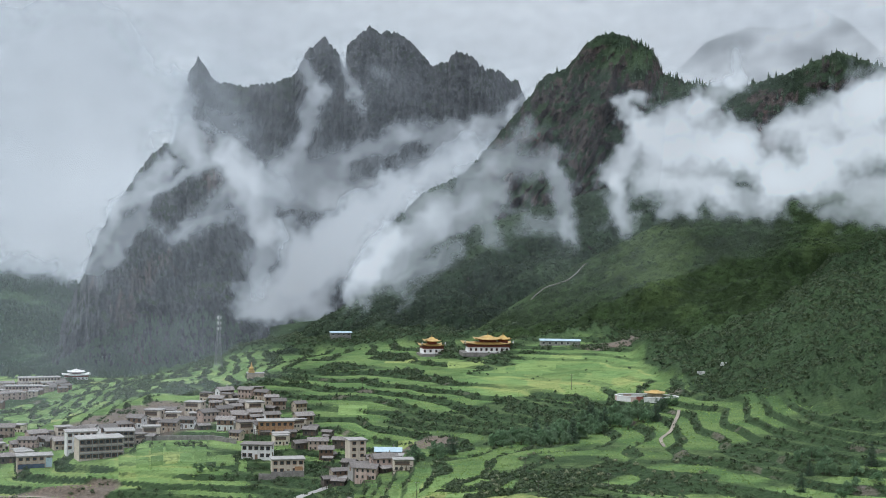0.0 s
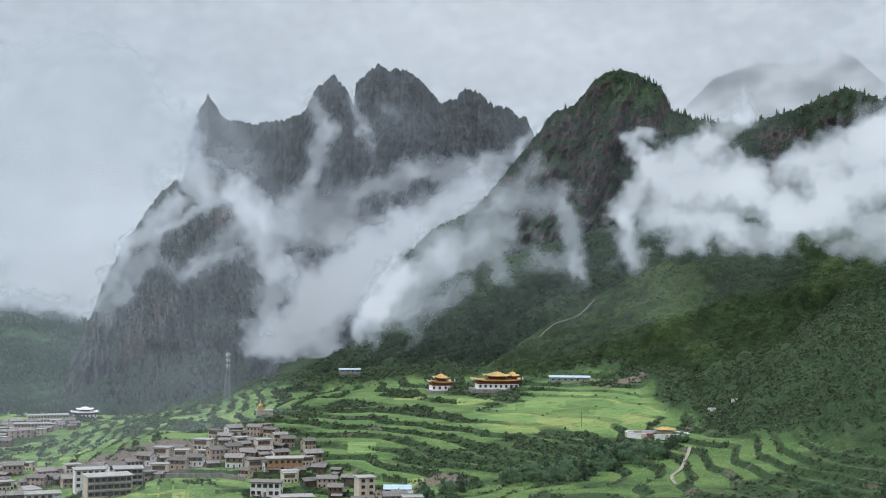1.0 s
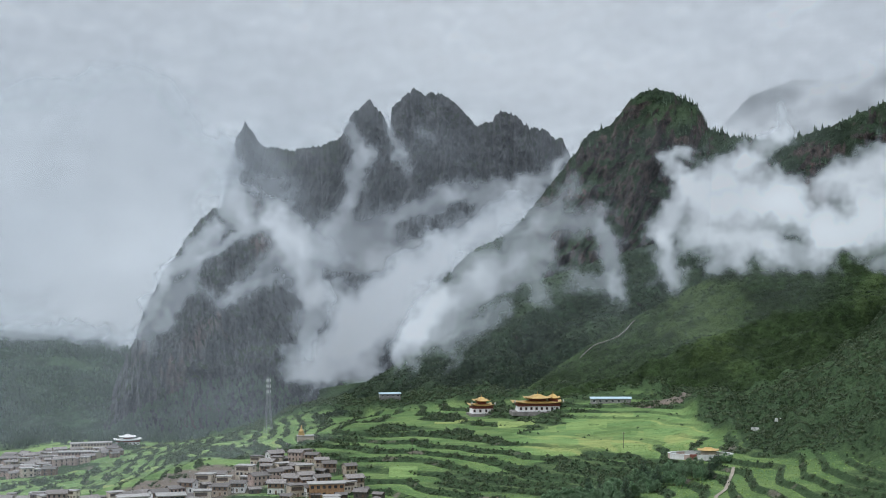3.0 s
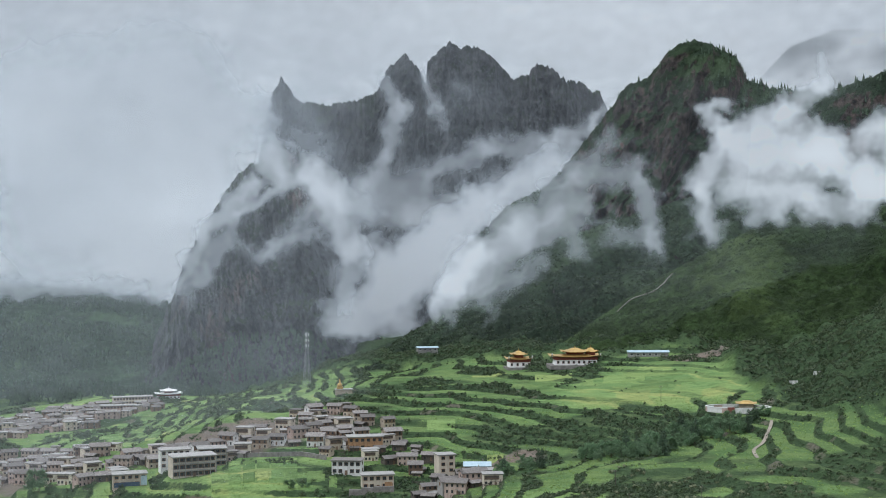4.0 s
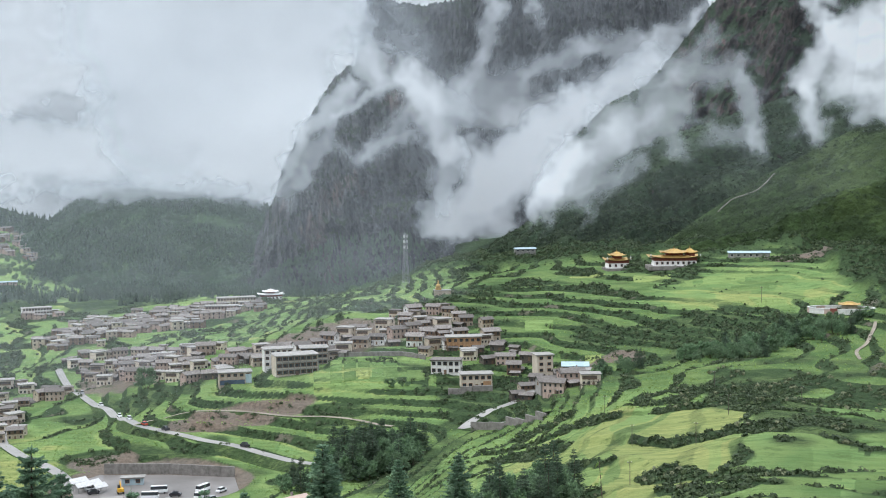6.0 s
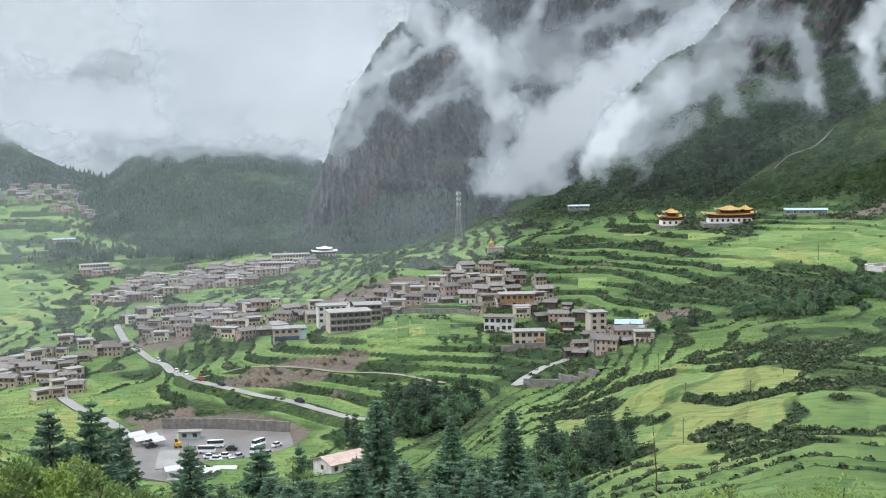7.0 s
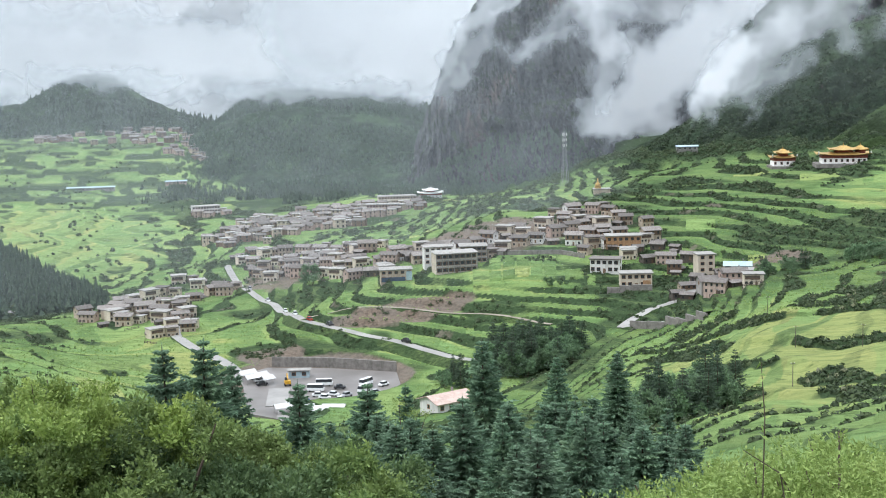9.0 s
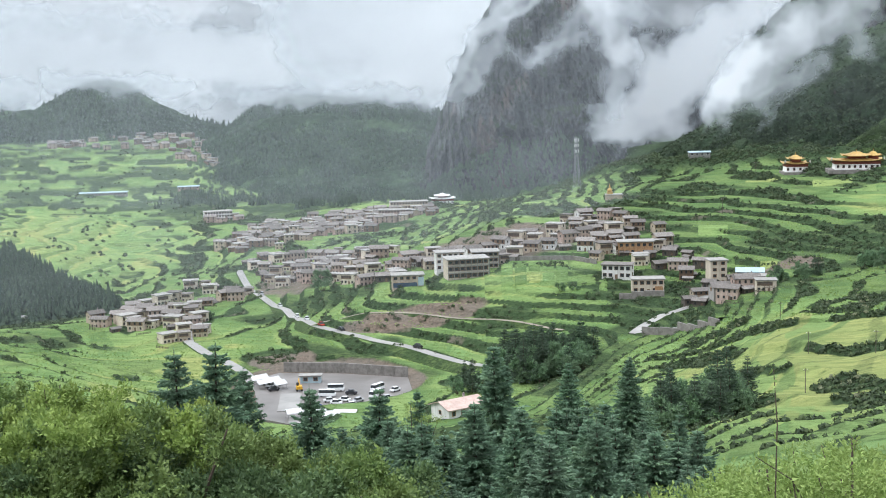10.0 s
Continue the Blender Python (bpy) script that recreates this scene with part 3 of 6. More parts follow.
SPIRE_CLOUD = [
    (-11.7, 7.2, -11.6, 5.5, 0.54, 0.62),
    (-10.3, 7.1, -9.3, 5.9, 0.44, 0.19),
    (-10.3, 5.6, -9.3, 5.1, 0.59, 0.31),
    (-6.4, 8.1, -5.6, 6.8, 0.42, 0.56),
    (-5.6, 6.8, -6.3, 4.7, 0.44, 0.68),
    (-6.3, 4.7, -7.1, 3.5, 0.44, 0.56),
    (-4.7, 8.4, -4.1, 6.8, 0.32, 0.50),
    (-4.1, 6.8, -3.7, 6.0, 0.35, 0.31),
    (-7.1, 3.4, -4.8, 3.5, 0.84, 0.43),
    (-7.8, 2.7, -4.8, 2.0, 1.09, 0.50),
    (-4.3, 4.0, -1.8, 5.1, 0.54, 0.62),
    (-1.8, 5.1, 1.0, 5.3, 0.54, 0.56),
    (1.0, 5.3, 3.0, 6.1, 0.40, 0.62),
    (3.0, 6.1, 3.5, 6.7, 0.22, 0.56),
    (-0.3, 4.3, 1.7, 5.1, 0.62, 0.56),
    (-3.1, 7.8, -2.6, 7.6, 0.30, 0.19),
    (-9.1, 5.9, -8.3, 4.5, 0.49, 0.12),
    (-5.3, 2.1, -2.8, 2.8, 0.59, 0.56),
    (2.2, 5.1, 1.7, 4.3, 0.44, 0.50),
    (-2.8, 3.0, -0.8, 3.6, 0.54, 0.50),
]
LEFT_BANK = [
    (-36.1, 0.7, -27.0, 0.4, 1.51, 2.5),
    (-27.0, 0.8, -17.2, 0.6, 1.38, 3.0),
    (-20.7, -0.7, -15.7, -0.1, 0.88, 2.0),
    (-30.6, -0.7, -26.3, -0.5, 0.55, 1.0),
    (-34.0, -0.3, -32.7, -1.1, 0.75, 1.0),
    (-21.8, 2.1, -14.7, 2.3, 1.40, 3.0),
    (-36.0, 2.5, -29.3, 1.9, 1.00, 0.5),
]
TOP_BANK = [
    (-19.8, 2.4, -16.3, 2.4, 2.40, 2.6),
    (-21.0, 6.2, -15.7, 6.8, 2.60, 2.2),
    (-17.6, -0.2, -15.6, 0.0, 1.13, 2.0),
    (-14.5, 4.4, -13.7, 3.2, 1.26, 1.6),
    (-13.3, 5.9, -12.3, 6.2, 1.01, 1.0),
]

mist("cloud_bank", 1420, TONGUE, "bright white tongue of cloud lying in the gorge", 101, erode=0.22, bulge=4, lean=24)
mist("cloud_wisps", 1440, DRAPE, "thin wisps of cloud clinging to the grey rock", 103, bulge=15)
mist("cloud_wisps", 940, RIDGE_CLOUD, "ragged cloud drifting over the green ridge", 105, bulge=6)
mist("cloud_bank", 985, RIGHT_CLOUD, "thick white cloud hanging on the green mountainside", 107, erode=0.3, bulge=6, lean=-14, drag=1.4)
mist("cloud_wisps", 2050, SPIRE_CLOUD, "grey mist drifting among the rock spires", 109, bulge=30)
mist("cloud_bank", 2260, LEFT_BANK, "long low white cloud over the wooded hills", 111, erode=0.3, bulge=30)
mist("cloud_bank", 1950, TOP_BANK, "broad grey cloud beside the rock mountain", 113, erode=0.15, bulge=30)
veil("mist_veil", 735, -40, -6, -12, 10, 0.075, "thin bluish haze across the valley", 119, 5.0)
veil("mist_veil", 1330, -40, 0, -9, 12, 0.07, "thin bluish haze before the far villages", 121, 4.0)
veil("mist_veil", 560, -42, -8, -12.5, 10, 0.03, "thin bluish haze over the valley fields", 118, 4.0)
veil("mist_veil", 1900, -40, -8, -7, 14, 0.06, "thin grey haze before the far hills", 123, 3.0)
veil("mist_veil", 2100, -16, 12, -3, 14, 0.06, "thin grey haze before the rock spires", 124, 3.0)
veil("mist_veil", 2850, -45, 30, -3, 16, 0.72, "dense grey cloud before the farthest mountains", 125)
MIST_LEFT = [(-32.5, 0.0, -27.0, -0.4, 0.50, 0.8), (-36.5, -0.5, -33.5, -0.4, 0.60, 0.9), (-24.5, -1.0, -17.0, -1.0, 0.40, 0.8)]
mist("cloud_wisps", 1930, MIST_LEFT, "thin low cloud trailing over the wooded hilltops", 131, bulge=8)
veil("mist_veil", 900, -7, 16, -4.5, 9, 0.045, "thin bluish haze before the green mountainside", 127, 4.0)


# ---- materials of things ----
def plain(name, a, b, scale=1.2, rough=0.85, bump=0.3, metal=0.0, spec=0.3, stains=True, vary=0.0):
    n = Nodes(name)
    fine, wide = n.noise(scale * 6, 4), n.noise(scale, 4, 0.6)
    c = n.mix(n.range(wide, 0.35, 0.65), a, b)
    if stains:
        drip = n.noise(scale * 1.6, 4, 0.6, (1, 1, 0.25))
        c = n.mix(n.range(drip, 0.52, 0.75, 0.0, 0.55), c, tuple(v * 0.55 for v in a))
    if vary:
        rnd = n.put("ShaderNodeObjectInfo").outputs["Random"]
        c = n.mix(n.range(rnd, 0.0, 1.0, 0.0, vary), c, tuple(v * 0.45 for v in a))
    return n.done(c, rough, fine, bump, 0.05, metal, spec)


def leafy(name, dark, light, tip=None, rough=0.6):
    """Leaves and needles: every one a little different."""
    n = Nodes(name)
    isl = n.put("ShaderNodeNewGeometry").outputs["Random Per Island"]
    c = n.mix(isl, dark, light)
    c = n.mix(n.range(n.noise(0.9, 3), 0.4, 0.65, 0.0, 0.6), c, tuple(v * 0.6 for v in dark))
    if tip:
        c = n.mix(n.range(n.noise(0.35, 2), 0.52, 0.68, 0.0, 0.7), c, tip)
    rnd = n.put("ShaderNodeObjectInfo").outputs["Random"]
    c = n.mix(n.range(rnd, 0.0, 1.0, 0.0, 0.55), c, tuple(v * k for v, k in zip(dark, (1.5, 1.15, 1.2))))
    b = n.put("ShaderNodeBsdfPrincipled", Base_Color=c, Roughness=rough)
    b.inputs["Specular IOR Level"].default_value = 0.25
    tr = n.put("ShaderNodeBsdfTranslucent", Color=c)
    m = n.put("ShaderNodeMixShader", Fac=0.28)
    n.give(m.inputs[1], b.outputs[0]), n.give(m.inputs[2], tr.outputs[0])
    n.give(n.out.inputs["Surface"], m.outputs[0])
    return n.mat


M_PLASTER = plain("beige_plaster", (0.42, 0.345, 0.27), (0.56, 0.48, 0.39), 0.4, vary=0.45)
M_CREAM = plain("cream_render", (0.53, 0.46, 0.37), (0.66, 0.59, 0.49), 0.4, vary=0.3)
M_PINK = plain("pinkish_render", (0.38, 0.285, 0.24), (0.50, 0.395, 0.34), 0.4, vary=0.4)
M_STONE = plain("grey_rubble_stone", (0.22, 0.20, 0.18), (0.33, 0.31, 0.28), 0.7, vary=0.4)
M_WHITE = plain("whitewash", (0.58, 0.57, 0.55), (0.68, 0.68, 0.67), 0.4)
M_CHALK = plain("fresh_whitewash", (0.80, 0.79, 0.77), (0.88, 0.87, 0.86), 0.3, stains=False)
M_TIMBER = plain("brown_timber", (0.15, 0.10, 0.07), (0.24, 0.165, 0.115), 1.5, vary=0.5)
M_ORANGE = plain("varnished_orange_timber", (0.30, 0.175, 0.095), (0.40, 0.25, 0.145), 1.2)
M_DARKWOOD = plain("weathered_dark_timber", (0.07, 0.06, 0.052), (0.13, 0.11, 0.095), 1.5, vary=0.3)
M_SLATE = plain("grey_shingles", (0.15, 0.135, 0.125), (0.30, 0.275, 0.255), 0.9, vary=0.7)
M_CONCRETE = plain("pale_concrete", (0.26, 0.25, 0.235), (0.36, 0.35, 0.33), 0.35, vary=0.25)
M_GLASS = plain("dark_window_glass", (0.03, 0.035, 0.04), (0.05, 0.055, 0.06), 1.0, 0.12, 0.0, spec=0.6, stains=False)
M_FRAME = plain("window_frame_timber", (0.28, 0.15, 0.09), (0.36, 0.22, 0.14), 1.0, vary=0.5)
M_GOLD = plain("gilded_copper", (0.36, 0.23, 0.075), (0.50, 0.34, 0.12), 0.5, 0.42, 0.2, metal=0.5, stains=False)
M_MAROON = plain("maroon_band", (0.16, 0.05, 0.04), (0.22, 0.08, 0.06), 0.7)
M_STEEL = plain("galvanised_steel", (0.22, 0.23, 0.24), (0.32, 0.33, 0.34), 1.0, 0.5, 0.1, metal=0.5)
M_BLUE = plain("dark_blue_shutters", (0.045, 0.07, 0.11), (0.065, 0.10, 0.15), 0.4, 0.5, 0.1)
M_PALE_BLUE = plain("pale_blue_roofing", (0.30, 0.41, 0.46), (0.40, 0.50, 0.55), 0.4, 0.5, 0.1)
M_ROAD = plain("wet_concrete_road", (0.22, 0.215, 0.205), (0.31, 0.30, 0.285), 0.08, 0.55, 0.2, stains=False)
M_TRACK = plain("pale_gravel_track", (0.19, 0.165, 0.13), (0.28, 0.245, 0.20), 0.1, 0.9, 0.3, stains=False)
M_LOT = plain("wet_gravel_yard", (0.13, 0.12, 0.112), (0.21, 0.195, 0.185), 0.05, 0.4, 0.2, stains=False)
M_WALL = plain("retaining_masonry", (0.15, 0.14, 0.13), (0.25, 0.235, 0.22), 0.5)
M_BARK = plain("bark", (0.06, 0.045, 0.035), (0.11, 0.085, 0.065), 5.0)
M_RUBBER = plain("black_rubber", (0.02, 0.02, 0.02), (0.03, 0.03, 0.03), 3.0, 0.7, 0.1, stains=False)
M_CLOTH = plain("white_canvas", (0.50, 0.50, 0.50), (0.60, 0.60, 0.60), 1.0)
M_YELLOW = plain("yellow_machine_paint", (0.60, 0.33, 0.03), (0.66, 0.38, 0.05), 1.0, 0.45)
M_PINKROOF = plain("faded_pink_roofing", (0.42, 0.31, 0.27), (0.54, 0.42, 0.37), 0.6)
CAR_PAINT = [plain("car_paint_" + c, v, tuple(k * 1.1 for k in v), 1.0, 0.25, 0.0, spec=0.6, stains=False)
             for c, v in (("white", (0.72, 0.73, 0.74)), ("silver", (0.42, 0.43, 0.45)), ("black", (0.03, 0.03, 0.035)), ("red", (0.35, 0.05, 0.03)), ("blue", (0.06, 0.12, 0.28)))]
M_SPRUCE = leafy("spruce_needles", (0.099, 0.183, 0.120), (0.252, 0.399, 0.243), (0.325, 0.464, 0.269))
M_CONIFER = leafy("dark_conifer_foliage", (0.052, 0.091, 0.061), (0.125, 0.194, 0.111))
M_SHRUB = leafy("shrub_leaves", (0.040, 0.066, 0.034), (0.095, 0.140, 0.061), (0.125, 0.169, 0.069))
M_BUSH = leafy("bush_leaves", (0.097, 0.165, 0.052), (0.262, 0.365, 0.114), (0.365, 0.444, 0.137))
M_BUSH_DARK = leafy("dark_bush_leaves", (0.061, 0.116, 0.050), (0.165, 0.248, 0.094), (0.231, 0.308, 0.110))
M_BUSH_LIGHT = leafy("fresh_bush_leaves", (0.14, 0.22, 0.05), (0.34, 0.45, 0.12), (0.42, 0.50, 0.14))
M_WILLOW = leafy("light_green_leaves", (0.15, 0.25, 0.065), (0.40, 0.53, 0.17), (0.50, 0.58, 0.20))
M_BROADLEAF = leafy("broadleaf_foliage", (0.101, 0.181, 0.106), (0.239, 0.377, 0.186))
M_SCRUB = leafy("dark_scrub_leaves", (0.026, 0.047, 0.024), (0.047, 0.078, 0.036), (0.058, 0.092, 0.040))
M_TUFT = leafy("grass_tufts", (0.152, 0.247, 0.076), (0.361, 0.513, 0.152))
M_BLOSSOM = leafy("pale_blossom", (0.14, 0.17, 0.09), (0.26, 0.28, 0.18))


# ---- building blocks ----
def part(name, bm, material, parent, label=""):
    me = bpy.data.meshes.new(name)
    bm.to_mesh(me)
    bm.free()
    for m in (material if isinstance(material, (list, tuple)) else [material]):
        me.materials.append(m)
    ob = new(name, me)
    ob.parent = parent
    if label:
        ob["label"] = label
    return ob


def box(bm, cx, cy, cz, sx, sy, sz, mat=0, turn=None):
    m = Matrix.Translation((cx, cy, cz)) @ (turn or Matrix()) @ Matrix.Diagonal((sx, sy, sz, 1))
    made = bmesh.ops.create_cube(bm, size=1.0, matrix=m)["verts"]
    for f in {f for v in made for f in v.link_faces}:
        f.material_index = mat
    return made


def one(fn, *args, **kw):
    bm = bmesh.new()
    fn(bm, *args, **kw)
    return bm


def rod(bm, a, b, r0, r1=None, sides=6, mat=0):
    a, b = Vector(a), Vector(b)
    q = (b - a).to_track_quat("Z", "Y").to_matrix().to_4x4()
    made = bmesh.ops.create_cone(bm, cap_ends=True, segments=sides, radius1=r0, radius2=r0 if r1 is None else r1, depth=(b - a).length, matrix=Matrix.Translation((a + b) / 2) @ q)["verts"]
    for f in {f for v in made for f in v.link_faces}:
        f.material_index = mat


def gable(bm, w, d, z, rise, over=0.8, thick=0.22):
    """A low gabled roof of real thickness, its ridge along x."""
    W, D = w / 2 + over, d / 2 + over
    drop = rise * over / (d / 2)
    sec = [(-D, z - drop), (0, z + rise), (D, z - drop), (D, z - drop + thick), (0, z + rise + thick * 1.3), (-D, z - drop + thick)]
    a = [bm.verts.new((-W, y, h)) for y, h in sec]
    b = [bm.verts.new((W, y, h)) for y, h in sec]
    for i in range(6):
        j = (i + 1) % 6
        bm.faces.new((a[i], a[j], b[j], b[i]))
    for v in (a, b):
        bm.faces.new((v[0], v[1], v[4], v[5]))
        bm.faces.new((v[1], v[2], v[3], v[4]))
    bmesh.ops.recalc_face_normals(bm, faces=bm.faces)


def gable_wall(bm, w, d, h, rise):
    sec = [(-d / 2, -3.0), (d / 2, -3.0), (d / 2, h), (0, h + rise), (-d / 2, h)]
    a = [bm.verts.new((-w / 2, y, z)) for y, z in sec]
    b = [bm.verts.new((w / 2, y, z)) for y, z in sec]
    for i in range(5):
        j = (i + 1) % 5
        bm.faces.new((a[i], a[j], b[j], b[i]))
    bm.faces.new(a), bm.faces.new(b)
    bmesh.ops.recalc_face_normals(bm, faces=bm.faces)


def eaved(bm, hx, hy, z, rise, top=0.35, lift=0.9, rings=6):
    """A hipped temple roof with a hollow slope and upturned corners."""
    loops = []
    for k in range(rings):
        t = k / (rings - 1)
        sx, sy = hx * (1 - (1 - top) * t), hy * (1 - t * (1 - top * hx / hy * 0.6))
        h = z + rise * t ** 1.7
        ring = []
        for i in range(16):
            a = i / 16 * 4
            side, f = int(a), (a - int(a)) * 2 - 1
            x, y = ((f, -1), (1, f), (-f, 1), (-1, -f))[side]
            corner = (abs(x) * abs(y)) ** 3
            ring.append(bm.verts.new((x * sx * (1 + 0.05 * corner * (1 - t)), y * sy * (1 + 0.05 * corner * (1 - t)), h + lift * corner * (1 - t) ** 2)))
        loops.append(ring)
    under = [bm.verts.new((v.co.x * 0.97, v.co.y * 0.97, v.co.z - 0.25)) for v in loops[0]]
    for lo, hi in [(under, loops[0]), *zip(loops, loops[1:])]:
        for i in range(16):
            j = (i + 1) % 16
            bm.faces.new((lo[i], lo[j], hi[j], hi[i]))
    bm.faces.new(loops[-1]), bm.faces.new(under[::-1])


def window(parent, x, y, z, w, h, turn=0.0, frame_mat=None, bare=False):
    """A framed pane standing a little proud of its wall, which faces -y before the turn."""
    if bare:
        ob = part("window", one(box, 0, 0, 0, w, 0.12, h), M_GLASS, parent)
        ob.matrix_basis = pose(x, y, z, 0, 0, turn)
        return ob
    bm = bmesh.new()
    loops = []
    for k, yy in ((1.0, -0.09), (1.0, 0.09), (0.0, 0.09), (0.0, -0.09)):
        hw, hh = w / 2 + 0.14 * k, h / 2 + 0.14 * k
        loops.append([bm.verts.new((sx * hw, yy, sz * hh)) for sx, sz in ((-1, -1), (1, -1), (1, 1), (-1, 1))])
    for k in range(4):
        p, q = loops[k], loops[(k + 1) % 4]
        for i in range(4):
            bm.faces.new((p[i], p[(i + 1) % 4], q[(i + 1) % 4], q[i]))
    bmesh.ops.recalc_face_normals(bm, faces=bm.faces)
    ob = part("window", bm, frame_mat or M_FRAME, parent)
    ob.matrix_basis = pose(x, y, z, 0, 0, turn)
    part("pane", one(box, 0, 0.02, 0, w + 0.02, 0.05, h + 0.02), M_GLASS, ob)
    return ob


def thing(name, label, category, group=""):
    return tagged(new(name), label, category, group)


# ---- village houses, built once each and copied ----
def gabled_house(name, w, d, h, wall, label, roof=M_SLATE, storeys=2, frame_mat=None, group="village houses", timber_top=False, few=False):
    bare = bool(group)
    e = thing(name, label, "house", group)
    rise = d * 0.16
    part("wall", one(gable_wall, w, d, h, rise), wall, e)
    part("roof", one(gable, w, d, h + 0.02, rise, 0.6 if few else 0.85), roof, e, "grey weathered shingle roof")
    per = max(2, int(w / 3.0))
    if timber_top:
        bm = bmesh.new()
        box(bm, 0, -d / 2 - 0.12, h - 1.35, w * 0.96, 0.24, 2.3)
        for i in range(per + 1):
            box(bm, -w * 0.46 + i * w * 0.92 / per, -d / 2 - 0.3, h - 1.35, 0.2, 0.14, 2.5)
        part("timber_front", bm, M_TIMBER, e, "brown timber upper front")
    for s in range(storeys):
        for i in range(per if not few else 2):
            n = per if not few else 2
            x = -w / 2 + (i + 0.5) * w / n
            if s == 0 and i == n // 2 and not few:
                door = part("door", one(box, x, -d / 2 - 0.06, 1.0, 1.2, 0.14, 2.0), M_TIMBER, e, "brown timber door")
                continue
            window(e, x, -d / 2 - (0.28 if timber_top and s == storeys - 1 else 0.05), 1.5 + s * (h / storeys), 1.15, 1.35, 0, frame_mat, bare)
    if not few:
        window(e, w / 2 + 0.05, 0, h * 0.72, 1.1, 1.2, 90, frame_mat, bare)
        window(e, -w / 2 - 0.05, 0, h * 0.72, 1.1, 1.2, -90, frame_mat, bare)
        if w > 9:
            part("chimney", one(box, w * 0.22, d * 0.12, h + rise + 0.5, 0.6, 0.6, 1.4), M_STONE, e)
    return e


def flat_house(name, w, d, h, wall, label, storeys=2, gallery=False, frame_mat=None, group="village houses", roof=M_CONCRETE, few=False):
    bare = bool(group)
    e = thing(name, label, "house", group)
    part("wall", one(box, 0, 0, h / 2 - 1.5, w, d, h + 3.0), wall, e)
    bm = bmesh.new()
    box(bm, 0, 0, h + 0.17, w + 1.3, d + 1.3, 0.3)
    box(bm, 0, 0, h - 0.14, w + 0.5, d + 0.5, 0.28)
    part("roof", bm, roof, e, "flat roof slab with wide eaves")
    per = max(2, int(w / 2.6)) if not few else 2
    sh = h / storeys
    if bare and not few:
        # A closed dark panel stands in for the shade inside an open loggia.
        part("loggia", one(box, -w * 0.08, -d / 2 - 0.05, h - sh * 0.52, w * 0.74, 0.16, sh * 0.58), M_DARKWOOD, e, "dark panel for the shade of an open upper loggia")
        bm = bmesh.new()
        for i in range(per + 1):
            box(bm, -w * 0.45 + i * w * 0.74 / per, -d / 2 - 0.2, h - sh * 0.52, 0.2, 0.16, sh * 0.62)
        box(bm, -w * 0.08, -d / 2 - 0.22, h - sh * 0.78, w * 0.76, 0.14, 0.5)
        part("loggia_rail", bm, M_TIMBER, e, "brown timber loggia posts and rail")
    for s in range(storeys):
        if bare and not few and s == storeys - 1:
            continue
        if gallery and s > 0:
            bm = bmesh.new()
            box(bm, 0, -d / 2 - 0.7, s * sh, w, 1.4, 0.2)
            box(bm, 0, -d / 2 - 1.35, s * sh + 0.95, w, 0.09, 0.12)
            for i in range(per * 3 + 1):
                box(bm, -w / 2 + i * w / (per * 3), -d / 2 - 1.35, s * sh + 0.5, 0.08, 0.07, 0.85)
            part("gallery", bm, M_CONCRETE, e)
        for i in range(per):
            x = -w / 2 + (i + 0.5) * w / per
            if s == 0 and i == per // 2 and not few:
                part("door", one(box, x, -d / 2 - 0.06, 1.05, 1.3, 0.14, 2.1), M_TIMBER, e)
            else:
                window(e, x, -d / 2 - 0.05, s * sh + sh * 0.55, min(1.5, w / per * 0.6), sh * 0.45, 0, frame_mat, bare)
    if gallery:
        for s in range(storeys):
            # Dark panels put in for the shade behind the galleries, one per storey.
            part("recess", one(box, 0, -d / 2 - 0.02, s * sh + sh * 0.55, w * 0.97, 0.06, sh * 0.62), M_DARKWOOD, e, "dark panel standing in for the shade behind the gallery")
        part("canopy", one(box, 0, -d / 2 - 1.0, h + 0.2, w + 0.8, 2.4, 0.28), roof, e)
        for i in range(per + 1):
            part("pillar", one(box, -w / 2 + i * w / per, -d / 2 - 1.3, h / 2, 0.22, 0.22, h), M_CONCRETE, e)
    if not few:
        for s in range(storeys):
            window(e, w / 2 + 0.05, 0, s * sh + sh * 0.55, 1.2, sh * 0.42, 90, frame_mat, bare)
    return e


def set_down(ob, az, r, turn=0.0, scale=1.0, sink=0.25, tall=1.0):
    """Stand a thing on the ground at a bearing and distance, its front turned towards the valley's near side."""
    ob.matrix_basis = Matrix.Translation(place(az, r, ground_z(az, r) - sink)) @ pose(0, 0, 0, 0, 0, -az + turn) @ Matrix.Diagonal((scale, scale, scale * tall, 1))
    return ob


rnd = random.Random(5)
KINDS = [
    gabled_house("house", 10.5, 8.0, 5.6, M_PLASTER, "two-storey beige plastered house with a grey shingle roof", timber_top=True),
    gabled_house("house", 12.5, 8.5, 5.8, M_PINK, "two-storey pinkish rendered house with a grey gabled roof"),
    gabled_house("house", 9.0, 7.5, 5.2, M_TIMBER, "brown timber house with a low grey shingle roof"),
    flat_house("house", 11.0, 8.5, 6.0, M_CREAM, "two-storey beige house with a flat concrete roof"),
    gabled_house("house", 8.0, 6.5, 3.4, M_DARKWOOD, "low dark timber barn with a grey roof", storeys=1),
    flat_house("house", 9.5, 8.0, 6.2, M_PLASTER, "beige house with a timber loggia, its shade a dark panel, and flat roof", frame_mat=M_ORANGE, roof=M_SLATE),
    gabled_house("house", 11.0, 8.0, 5.5, M_WHITE, "pale whitewashed house with a shingle roof", timber_top=True),
]
